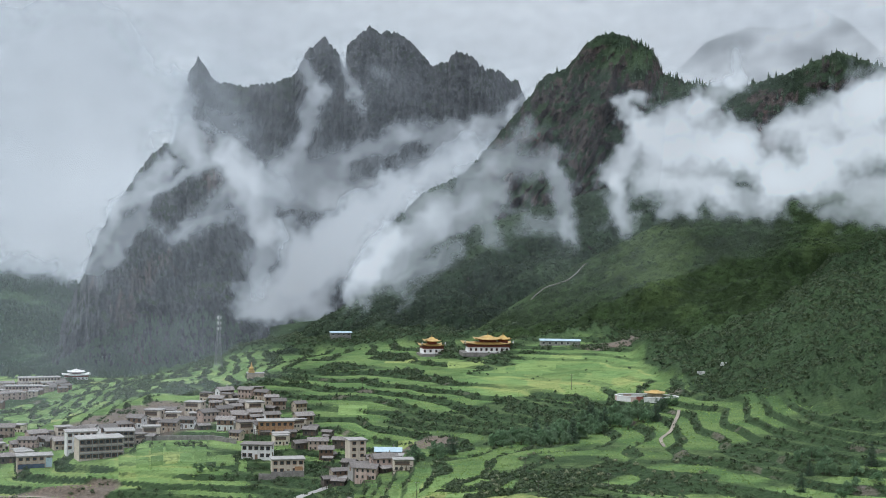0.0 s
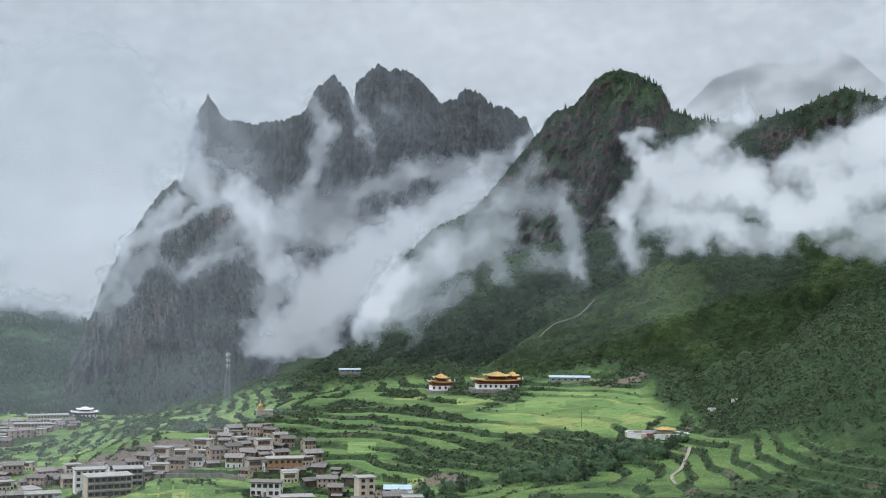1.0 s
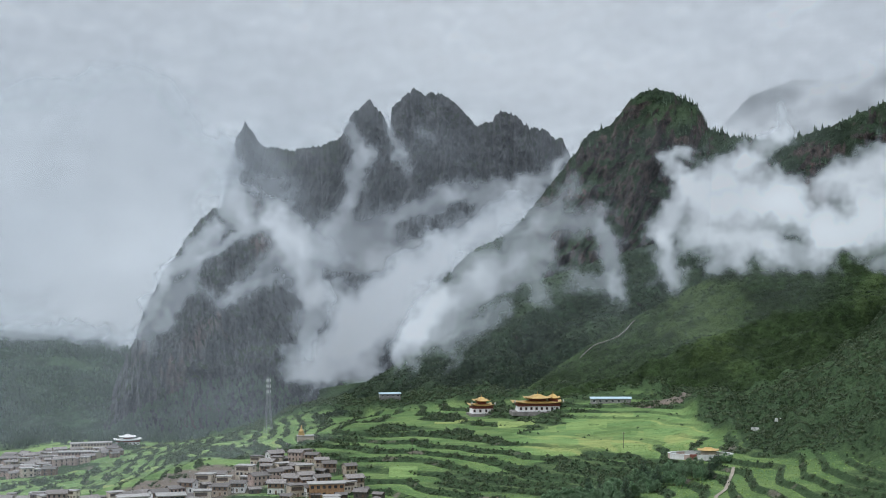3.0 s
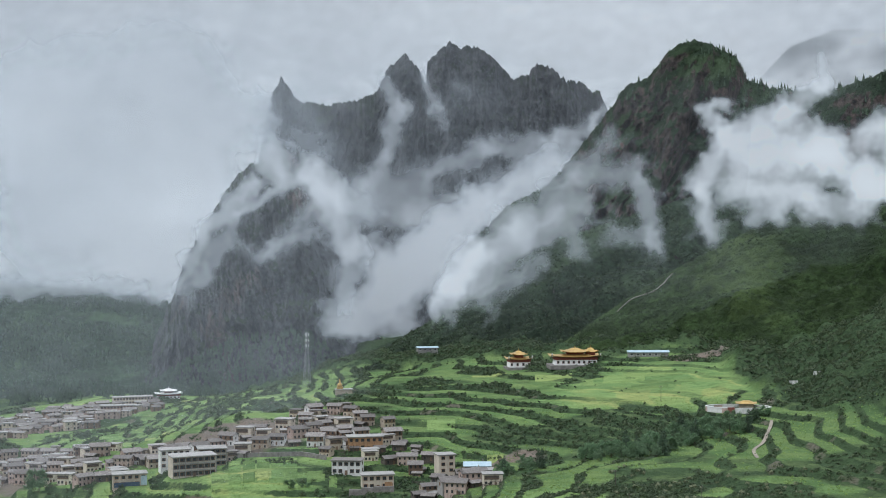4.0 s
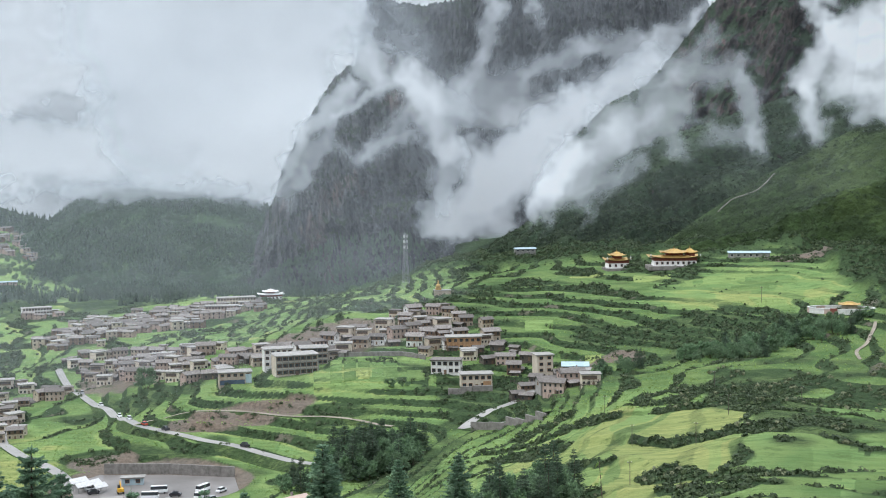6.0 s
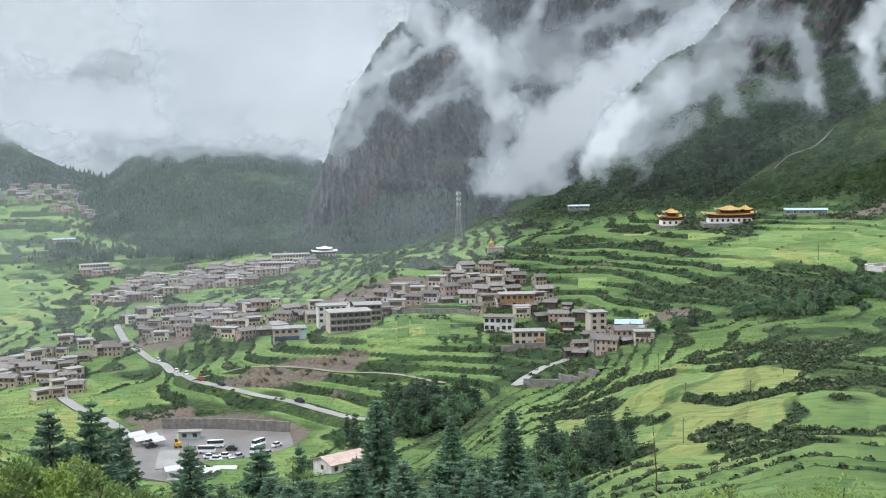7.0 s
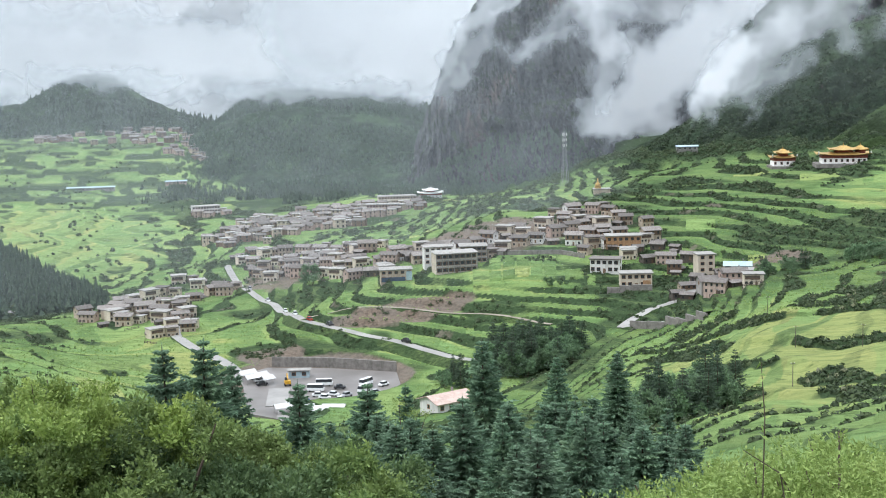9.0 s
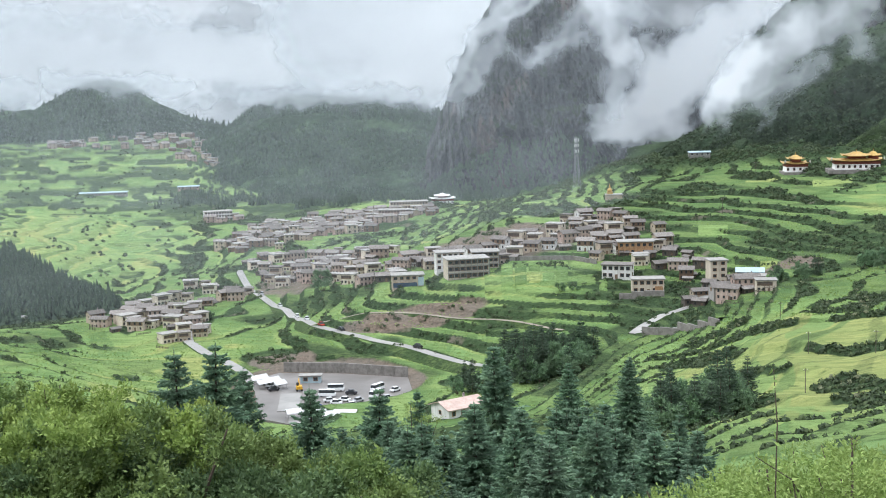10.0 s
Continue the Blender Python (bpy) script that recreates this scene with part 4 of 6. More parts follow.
UPPER = [(-9.6, 726), (-8.5, 725), (-7.9, 717), (-9.8, 700), (-9.2, 689), (-8.6, 696), (-10.7, 694), (-10.2, 670), (-9.0, 668), (-8.3, 667), (-7.6, 662), (-7.1, 690), (-11.0, 662), (-11.8, 676), (-12.5, 677), (-13.2, 668), (-9.5, 657), (-8.7, 645), (-8.0, 638), (-6.5, 635), (-5.7, 633), (-6.1, 652), (-13.9, 665), (-14.6, 657), (-15.2, 672), (-15.8, 668), (-13.4, 644), (-12.7, 647), (-16.5, 660), (-17.1, 684)]
FRONT = [(-18.6, 644), (-19.3, 661), (-20.1, 688), (-19.6, 711), (-19.0, 688), (-18.2, 676), (-17.7, 668), (-20.5, 722), (-21.0, 794), (-21.8, 756), (-22.1, 795), (-22.6, 786), (-22.8, 831), (-23.3, 812), (-23.7, 851), (-24.0, 890), (-23.3, 888), (-22.5, 865), (-21.6, 849), (-20.8, 827), (-20.0, 803), (-19.4, 801), (-18.7, 737), (-20.4, 777), (-21.4, 780)]
EAST = [(-3.0, 563), (-3.3, 530), (-2.2, 538), (-1.6, 526), (-5.1, 592), (-4.9, 544), (-2.4, 552), (-5.3, 610)]
LOWER = [(-31.0, 695), (-30.3, 719), (-29.6, 764), (-29.1, 714), (-28.4, 772), (-28.6, 692), (-27.8, 780), (-27.6, 713), (-27.1, 720), (-26.5, 735), (-25.8, 756), (-26.9, 672), (-27.4, 645), (-28.0, 673), (-28.2, 618), (-26.3, 802), (-27.0, 827), (-29.4, 676), (-25.4, 770), (-29.9, 690)]
spare = list(KINDS)
for rows, near_kinds in ((UPPER, (0, 1, 2, 4, 6, 6, 3, 5)), (FRONT, (0, 1, 3, 3, 2, 5, 4, 1)), (EAST, (1, 3, 2, 4)), (LOWER, (3, 3, 1, 0, 5))):
    for az, r in rows:
        k = rnd.choice(near_kinds)
        src = KINDS[k]
        if src in spare:
            spare.remove(src)
            ob = src
        else:
            ob = copy_thing(src, Matrix())
        set_down(ob, az + rnd.uniform(-0.12, 0.12), r + rnd.uniform(-4, 4), rnd.uniform(-30, 30), rnd.uniform(0.64, 0.84), tall=rnd.uniform(1.05, 1.4))
        if rnd.random() < 0.62:
            other = copy_thing(KINDS[rnd.choice(near_kinds)], Matrix())
            set_down(other, az + rnd.choice((-1, 1)) * rnd.uniform(0.55, 0.9) * 640 / r, r + rnd.uniform(-12, 14), rnd.uniform(-35, 35), rnd.uniform(0.6, 0.8), tall=rnd.uniform(1.05, 1.35))
        if rnd.random() < 0.72:
            other = copy_thing(KINDS[rnd.choice((3, 5, 3, 4, 0))], Matrix())
            set_down(other, az + rnd.choice((-1, 1)) * rnd.uniform(0.25, 0.7) * 640 / r, r + rnd.choice((-1, 1)) * rnd.uniform(9, 20), rnd.uniform(-40, 40), rnd.uniform(0.55, 0.78), tall=rnd.uniform(1.0, 1.3))
    # outbuildings and woodsheds between the houses
    for az, r in rows:
        if rnd.random() < 0.75:
            ob = copy_thing(KINDS[4], Matrix())
            set_down(ob, az + rnd.uniform(-0.6, 0.6), r + rnd.uniform(-13, 16), rnd.uniform(-60, 60), rnd.uniform(0.5, 0.8))

hotel = flat_house("guest_house", 20.0, 11.0, 9.6, M_CREAM, "long three-storey beige guest house with galleries and pillars", storeys=3, gallery=True, group="")
set_down(hotel, -14.85, 612, 12, 1.0)
set_down(flat_house("guest_house", 13.0, 10.0, 8.4, M_CREAM, "three-storey beige house with timber galleries behind the guest house", storeys=3, gallery=True, frame_mat=M_ORANGE, group=""), -14.0, 632, 4)
set_down(flat_house("guest_house", 14.0, 9.0, 8.8, M_WHITE, "pale three-storey house with a flat roof", storeys=3, group=""), -15.6, 640, 8)
set_down(flat_house("open_fronted_house", 15.0, 9.0, 5.6, M_PLASTER, "beige house with a dark blue ground floor and a glazed end", storeys=2, group=""), -17.5, 615, 4)
part("glass_end", one(box, 6.2, -4.62, 2.6, 2.8, 0.3, 4.2), M_PALE_BLUE, bpy.data.objects["open_fronted_house"], "pale blue glazed corner")
part("dark_front", one(box, -1.4, -4.64, 1.0, 11.5, 0.22, 2.2), M_BLUE, bpy.data.objects["open_fronted_house"], "dark blue shutters")
set_down(flat_house("pale_house", 13.5, 8.5, 6.4, M_WHITE, "two-storey grey-white house with a timber window band", storeys=2, frame_mat=M_TIMBER, roof=M_SLATE, group=""), -8.05, 596, -10)
set_down(flat_house("orange_door_house", 14.0, 8.0, 6.4, M_CREAM, "two-storey beige house with a large orange timber door", storeys=2, group=""), -6.75, 576, 6)
part("garage_door", one(box, 4.6, -4.1, 1.7, 3.4, 0.3, 3.2), M_ORANGE, bpy.data.objects["orange_door_house"], "large varnished orange timber door")
set_down(flat_house("timber_lodge", 17.0, 9.0, 6.6, M_ORANGE, "long lodge with varnished orange timber windows", storeys=2, frame_mat=M_ORANGE, group=""), -7.3, 640, 6)
set_down(flat_house("tower_house", 7.5, 7.5, 11.0, M_CREAM, "tall narrow four-storey beige tower house", storeys=4, group=""), -3.75, 582, 18)
set_down(gabled_house("grey_house", 12.0, 9.0, 5.4, M_CONCRETE, "grey two-storey house with a metal roof beside the tower house", group=""), -3.35, 541, 15)
set_down(gabled_house("green_roof_shed", 11.0, 7.0, 3.6, M_DARKWOOD, "dark shed with a pale green metal roof", roof=M_PALE_BLUE, storeys=1, group=""), -2.3, 580, 0)
set_down(gabled_house("lodge", 14.0, 10.0, 6.0, M_WHITE, "white house with a faded pink roof beside the yard", roof=M_PINKROOF, group=""), -15.35, 402, 35)

# far villages: smaller and plainer, past the fields
FAR_KINDS = [
    gabled_house("far_house", 11.0, 8.0, 5.6, M_PINK, "pinkish house with a grey roof in the far village", group="far village houses", few=True),
    flat_house("far_house", 10.0, 8.5, 6.0, M_PLASTER, "beige flat-roofed house in the far village", group="far village houses", few=True),
    gabled_house("far_house", 12.0, 8.0, 5.0, M_TIMBER, "brown timber house in the far village", group="far village houses", few=True),
]
far_spare = list(FAR_KINDS)


def scatter_houses(count, spots, sizes=(0.6, 0.9)):
    for _ in range(count):
        az0, r0, da, dr = rnd.choice(spots)
        ob = rnd.choice(FAR_KINDS)
        if ob in far_spare:
            far_spare.remove(ob)
        else:
            ob = copy_thing(ob, Matrix())
        a, r = az0 + rnd.uniform(-da, da), r0 + rnd.uniform(-dr, dr)
        set_down(ob, a, r, rnd.uniform(-35, 35), rnd.uniform(*sizes), tall=rnd.uniform(1.0, 1.35))


scatter_houses(230, [(-23.6, 1090, 1.0, 60), (-22.3, 1090, 1.2, 70), (-21.0, 1110, 1.2, 60), (-19.6, 1110, 1.2, 55), (-18.2, 1120, 1.0, 55), (-17.0, 1130, 0.7, 40), (-22.8, 1000, 1.1, 40), (-20.4, 1050, 1.5, 40), (-24.6, 1010, 0.6, 40)])
scatter_houses(14, [(-25.6, 1235, 0.7, 25), (-25.0, 1020, 0.8, 30)])
scatter_houses(80, [(-29.4, 2000, 1.8, 110), (-27.2, 1850, 1.4, 90), (-28.3, 2050, 1.6, 120), (-32.0, 1990, 0.7, 40), (-26.2, 2050, 0.9, 120)], (0.8, 1.15))
set_down(flat_house("school", 34.0, 12.0, 9.5, M_CREAM, "long pale yellow three-storey building in the far village", storeys=3, group=""), -17.35, 1165, 5)
set_down(flat_house("school", 26.0, 11.0, 9.0, M_PINK, "pink three-storey block in the far village", storeys=3, group=""), -18.0, 1095, -5)
set_down(flat_house("white_block", 26.0, 12.0, 9.0, M_WHITE, "white flat-roofed block among the fields", storeys=3, group=""), -25.8, 1240, 8)


# ---- temples, stupa, mast and other landmarks ----
def temple(name, w, d, label, wing=False, gilt=None):
    gilt = gilt or M_GOLD
    e = thing(name, label, "temple")
    bm = bmesh.new()
    lo = bmesh.ops.create_cone(bm, cap_ends=True, segments=4, radius1=0.5, radius2=0.47, depth=1, matrix=Matrix.Translation((0, 0, 1.4)) @ Matrix.Diagonal((w * 1.4142, d * 1.4142, 5.8, 1)) @ pose(0, 0, 0, 0, 0, 45))
    part("wall", bm, M_CHALK, e, "whitewashed battered wall")
    part("frieze", one(box, 0, 0, 4.3, w * 0.985, d * 0.985, 1.9), M_MAROON, e, "maroon timber storey below the eaves")
    per = int(w / 3.2)
    for i in range(per):
        window(e, -w * 0.42 + i * w * 0.84 / max(1, per - 1), -d / 2 - 0.02, 2.0, 1.1, 1.4, 0, M_MAROON)
    part("lower_roof", one(eaved, w * 0.575, d * 0.60, 5.25, 1.25, 0.5, 1.3), gilt, e, "gilded lower roof with upturned corners")
    tops = [(0.0, 0.36)] + ([(0.36, 0.2)] if wing else [])
    for cx, k in tops:
        bm = one(box, w * cx, 0, 7.0, w * k * 1.05, d * k * 1.5, 2.4)
        part("upper_storey", bm, M_MAROON, e, "maroon upper storey")
        bm = one(eaved, w * k * (1.0 if not wing else 0.85), d * k * 1.35, 8.1, 2.3, 0.25)
        bmesh.ops.translate(bm, vec=(w * cx, 0, 0), verts=bm.verts)
        part("upper_roof", bm, gilt, e, "gilded upper roof")
        bm = bmesh.new()
        rod(bm, (w * cx, 0, 10.2), (w * cx, 0, 11.0), 0.5, 0.3, 8)
        rod(bm, (w * cx, 0, 11.0), (w * cx, 0, 12.2), 0.22, 0.04, 8)
        part("finial", bm, gilt, e)
    for sx in (-1, 1):
        bm = one(rod, (sx * w * 0.56, -d * 0.55, 5.6), (sx * w * 0.56, -d * 0.55, 7.6), 0.45, 0.3, 8)
        part("victory_banner", bm, M_CLOTH, e)
    part("terrace", one(box, 0, -1.0, -1.0, w * 1.25, d * 1.4, 2.4), M_WALL, e, "grey stone terrace")
    return e


set_down(temple("temple", 13.5, 12.0, "white temple with two tiers of gilded upturned roofs"), -0.44, 872, 12, 1.05, -0.4)
set_down(temple("temple_hall", 27.0, 14.0, "long white temple hall with gilded roofs and a side pavilion", wing=True), 2.05, 852, 8, 1.05, -0.4)


def stupa_shrine():
    e = thing("shrine", "small whitewashed shrine topped by a gilded spire", "shrine")
    part("wall", one(box, 1.0, 0, 1.2, 10.0, 6.0, 3.4), M_PLASTER, e)
    part("roof", one(box, 1.0, 0, 3.05, 11.0, 7.0, 0.35), M_CONCRETE, e)
    bm = bmesh.new()
    box(bm, -1.5, 0, 3.9, 3.6, 3.6, 1.5)
    bmesh.ops.create_uvsphere(bm, u_segments=14, v_segments=8, radius=1.6, matrix=Matrix.Translation((-1.5, 0, 5.4)))
    rod(bm, (-1.5, 0, 6.6), (-1.5, 0, 9.6), 0.75, 0.12, 10)
    part("spire", bm, M_GOLD, e, "gilded dome and spire")
    return e


set_down(stupa_shrine(), -8.28, 800, 5)
set_down(temple("far_temple", 22.0, 14.0, "white flat temple hall past the far village", gilt=M_WHITE), -15.83, 1230, 5, 0.95)


def lattice_mast(height=40.0):
    e = thing("radio_mast", "grey lattice steel radio mast with white antennas", "mast")

    def half(z):
        return 2.6 - 2.1 * (z / height) ** 0.8
    corners = [(-1, -1), (1, -1), (1, 1), (-1, 1)]
    levels = [height * (1 - (1 - i / 12) ** 1.2) for i in range(13)]
    for cx, cy in corners:
        bm = bmesh.new()
        for z0, z1 in zip(levels, levels[1:]):
            rod(bm, (cx * half(z0), cy * half(z0), z0), (cx * half(z1), cy * half(z1), z1), 0.11, 0.10, 5)
        part("leg", bm, M_STEEL, e)
    for (ax, ay), (bx, by) in zip(corners, corners[1:] + corners[:1]):
        bm = bmesh.new()
        for z0, z1 in zip(levels, levels[1:]):
            rod(bm, (ax * half(z0), ay * half(z0), z0), (bx * half(z1), by * half(z1), z1), 0.055, sides=4)
            rod(bm, (bx * half(z0), by * half(z0), z0), (ax * half(z1), ay * half(z1), z1), 0.055, sides=4)
            rod(bm, (ax * half(z1), ay * half(z1), z1), (bx * half(z1), by * half(z1), z1), 0.05, sides=4)
        part("bracing", bm, M_STEEL, e)
    for z in (30, 34, 38):
        for a in (0, 120, 240):
            bm = one(box, 1.5 * math.cos(radians(a)), 1.5 * math.sin(radians(a)), z, 0.5, 0.5, 2.2)
            part("antenna", bm, M_WHITE, e, "white panel antenna")
    part("spike", one(rod, (0, 0, height), (0, 0, height + 3), 0.08, 0.03), M_STEEL, e)
    return e


set_down(lattice_mast(), -9.83, 945, 20)


def long_shed(name, w, d, h, roof, wall, label):
    e = thing(name, label, "shed")
    part("wall", one(gable_wall, w, d, h, d * 0.12), wall, e)
    part("roof", one(gable, w, d, h + 0.02, d * 0.12, 0.7), roof, e)
    for i in range(int(w / 4)):
        window(e, -w / 2 + 2 + i * 4, -d / 2 - 0.05, h * 0.55, 1.6, 1.3, 0, M_WHITE)
    return e


set_down(long_shed("long_shed", 26, 7, 3.2, M_PALE_BLUE, M_CONCRETE, "long low shed with a pale blue metal roof"), 5.25, 856, 6)
set_down(long_shed("long_shed", 52, 7, 3.4, M_PALE_BLUE, M_CONCRETE, "very long pale blue roofed shed at the foot of the hill"), -30.6, 1490, -8)
set_down(long_shed("cow_shed", 16, 6, 2.8, M_PALE_BLUE, M_CONCRETE, "low shed with a pale roof on the wooded slope"), -4.5, 1010, 10)
set_down(long_shed("cow_shed", 24, 7, 3.0, M_PALE_BLUE, M_PINK, "pale blue roofed shed below the wooded hill"), -27.0, 1500, 0)


def walled_court():
    """A ring wall with a gate and a small gilded chapel."""
    e = thing("walled_court", "oval whitewashed courtyard wall with a gilded-roofed chapel", "courtyard")
    a = 14.0
    pts = [(a * math.cos(t), 8.0 * math.sin(t)) for t in [2 * math.pi * i / 18 for i in range(18)]]
    for i in range(18):
        (x0, y0), (x1, y1) = pts[i], pts[(i + 1) % 18]
        L, ang = math.hypot(x1 - x0, y1 - y0), math.atan2(y1 - y0, x1 - x0)
        rot = Matrix.Rotation(ang, 4, "Z")
        part("wall_panel", one(box, (x0 + x1) / 2, (y0 + y1) / 2, 0.2, L, 0.5, 3.6, turn=rot), M_WHITE if i % 3 else M_PINKROOF, e)
        part("coping", one(box, (x0 + x1) / 2, (y0 + y1) / 2, 2.15, L + 0.1, 0.9, 0.3, turn=rot), M_WHITE, e)
    part("gate", one(box, -3.0, -8.1, 1.2, 3.0, 0.9, 2.8), M_MAROON, e, "maroon gate")
    part("chapel_wall", one(box, 3.5, 2.5, 1.8, 6.5, 5.0, 4.6), M_PLASTER, e)
    bm = one(eaved, 4.6, 3.8, 4.1, 1.9, 0.3, 0.5)
    bmesh.ops.translate(bm, vec=(3.5, 2.5, 0), verts=bm.verts)
    part("chapel_roof", bm, M_GOLD, e, "gilded chapel roof")
    return e


set_down(walled_court(), 9.1, 634, 0, 1.08, -0.3, 0.62)


def prayer_flags(az, r, label):
    e = thing("prayer_flags", label, "prayer flags")
    for i in range(7):
        x = i * 1.1 - 3.3
        part("pole", one(rod, (x, 0, -0.5), (x + 0.3, 0, 4.6 + 0.4 * (i % 3)), 0.06, 0.04), M_DARKWOOD, e)
        bm = bmesh.new()
        box(bm, x + 0.5, 0.05 * (i % 2), 2.6, 0.75, 0.05, 3.4, turn=Matrix.Rotation(0.12, 4, "Y"))
        part("flag", bm, M_CHALK, e, "faded white cloth")
    return set_down(e, az, r, 20, 0.6)


prayer_flags(12.4, 705, "row of faded white prayer flags on the green slope")
prayer_flags(11.4, 700, "white prayer flags on thin poles by the track")


# ---- roads, car park and walls ----
def ribbon(name, knots, width, material, label, wall=None):
    """A road laid along bearings and distances, with a skirt down into the ground."""
    pts = [Vector(place(a, r)) for a, r in knots]
    line = []
    for i in range(len(pts) - 1):
        p0, p1, p2, p3 = pts[max(i - 1, 0)], pts[i], pts[i + 1], pts[min(i + 2, len(pts) - 1)]
        n = max(2, int((p2 - p1).length / 2.5))
        for k in range(n):
            t = k / n
            line.append(0.5 * (2 * p1 + (p2 - p0) * t + (2 * p0 - 5 * p1 + 4 * p2 - p3) * t * t + (3 * p1 - p0 - 3 * p2 + p3) * t ** 3))
    line.append(pts[-1])
    side = []
    for i in range(len(line)):
        q = line[min(i + 1, len(line) - 1)] - line[max(i - 1, 0)]
        side.append(Vector((-q.y, q.x, 0)).normalized())
    xy = np.array([[(p + s * width * f)[:2] for f in (-0.5, 0, 0.5)] for p, s in zip(line, side)])
    az, rr = np.degrees(np.arctan2(xy[..., 0], xy[..., 1])), np.hypot(xy[..., 0], xy[..., 1])
    z = land(az, rr)[0].max(1) + 0.2
    for _ in range(12):
        z[1:-1] = np.maximum(z[1:-1], 0.25 * z[:-2] + 0.5 * z[1:-1] + 0.25 * z[2:]) * 0.5 + 0.5 * (0.25 * z[:-2] + 0.5 * z[1:-1] + 0.25 * z[2:])
    bm = bmesh.new()
    rings = []
    for p, s, h in zip(line, side, z):
        rings.append([bm.verts.new((*(p + s * width * f)[:2], h + dz)) for f, dz in ((-1.6, -4.5), (-0.5, 0), (0, 0.08), (0.5, 0), (1.6, -4.5))])
    for a, b in zip(rings, rings[1:]):
        for i in range(4):
            f = bm.faces.new((a[i], b[i], b[i + 1], a[i + 1]))
            f.material_index = 0 if i in (1, 2) else 1
    bmesh.ops.recalc_face_normals(bm, faces=bm.faces)
    ob = part(name, bm, [material, M_GROUND], None)
    return tagged(ob, label, "road", kind="structure"), line, z


road, ROAD_LINE, ROAD_Z = ribbon("road", [(-24.98, 862), (-24.76, 820), (-24.1, 738), (-23.1, 677), (-22.0, 603), (-20.8, 572), (-19.1, 549), (-17.6, 537), (-16.1, 522), (-14.9, 507), (-13.8, 496), (-12.4, 486)], 4.6, M_ROAD, "wet pale concrete road winding below the village")
low_road, LOW_LINE, LOW_Z = ribbon("road_low", [(-26.6, 690), (-27.3, 650), (-27.3, 610), (-26.4, 562), (-25.3, 530), (-24.6, 508), (-23.9, 480), (-22.6, 440)], 5.0, M_ROAD, "pale concrete road down to the yard")
ribbon("road_field_track", [(-21.9, 592), (-20.6, 588), (-17.6, 577), (-15.0, 560), (-12.4, 546), (-10.5, 535)], 2.6, M_TRACK, "narrow pale track across the slope")
ribbon("road_lane", [(-4.2, 552), (-4.8, 541), (-5.4, 537), (-6.1, 534), (-6.9, 524), (-7.4, 515)], 4.0, M_ROAD, "short pale concrete lane among the houses")
ribbon("road_terrace", [(-7.3, 516), (-6.0, 512), (-4.6, 502), (-3.4, 486)], 5.0, M_ROAD, "pale concrete terrace above a retaining wall")
ribbon("road_hill_path", [(9.9, 520), (9.75, 540), (10.2, 560), (10.4, 585), (10.5, 600)], 1.5, M_TRACK, "pale dirt path up to the walled court")
ribbon("road_left", [(-34.5, 780), (-33.7, 768), (-32.9, 772), (-32.2, 790)], 5.0, M_ROAD, "pale bend of road at the wood's edge")
ribbon("road_meadow", [(-33.5, 400), (-32.0, 385), (-30.0, 372), (-28.5, 362)], 4.0, M_ROAD, "pale road at the foot of the meadow")


def yard():
    bm = bmesh.new()
    top = [bm.verts.new(place(a, r, -121.15)) for a, r in ((-24.6, 512), (-23.4, 522), (-20.5, 515), (-17.6, 504), (-17.3, 470), (-19.2, 440), (-22.2, 436), (-24.4, 452))]
    f = bm.faces.new(top)
    low = bmesh.ops.extrude_face_region(bm, geom=[f])["geom"]
    bmesh.ops.translate(bm, vec=(0, 0, -5), verts=[v for v in low if isinstance(v, bmesh.types.BMVert)])
    bmesh.ops.recalc_face_normals(bm, faces=bm.faces)
    return tagged(part("yard", bm, M_LOT, None), "wet grey gravel car park in the valley", "car park", kind="structure")


yard()


def wall_run(name, knots, height, label, z0=None, thick=0.8):
    """A masonry retaining wall in panels."""
    e = tagged(new(name), label, "wall", kind="structure")
    pts = [Vector(place(a, r)) for a, r in knots]
    for p, q in zip(pts, pts[1:]):
        n = max(1, round((q - p).length / 6))
        for i in range(n):
            a, b = p.lerp(q, i / n), p.lerp(q, (i + 1) / n)
            mid, d = (a + b) / 2, b - a
            base = z0 if z0 is not None else ground_z(math.degrees(math.atan2(mid.x, mid.y)), mid.length)
            part("panel", one(box, mid.x, mid.y, base + height / 2 - 1.0, d.length - 0.08, thick, height + 2.0, turn=Matrix.Rotation(math.atan2(d.y, d.x), 4, "Z")), M_WALL, e)
    return e


wall_run("retaining_wall", [(-23.2, 525), (-20.5, 518), (-17.6, 506)], 3.8, "grey masonry retaining wall behind the car park", -121.2)
wall_run("retaining_wall", [(-7.0, 505), (-5.4, 500), (-3.6, 478)], 3.0, "grey masonry retaining wall below the terrace")
wall_run("village_wall", [(-12.9, 634), (-11.5, 634), (-10.0, 632), (-9.0, 622)], 2.2, "low dark stone wall above the bean plots")
wall_run("village_wall", [(-8.0, 566), (-6.9, 564), (-6.0, 564)], 2.6, "dark stone platform wall in front of the beige house")


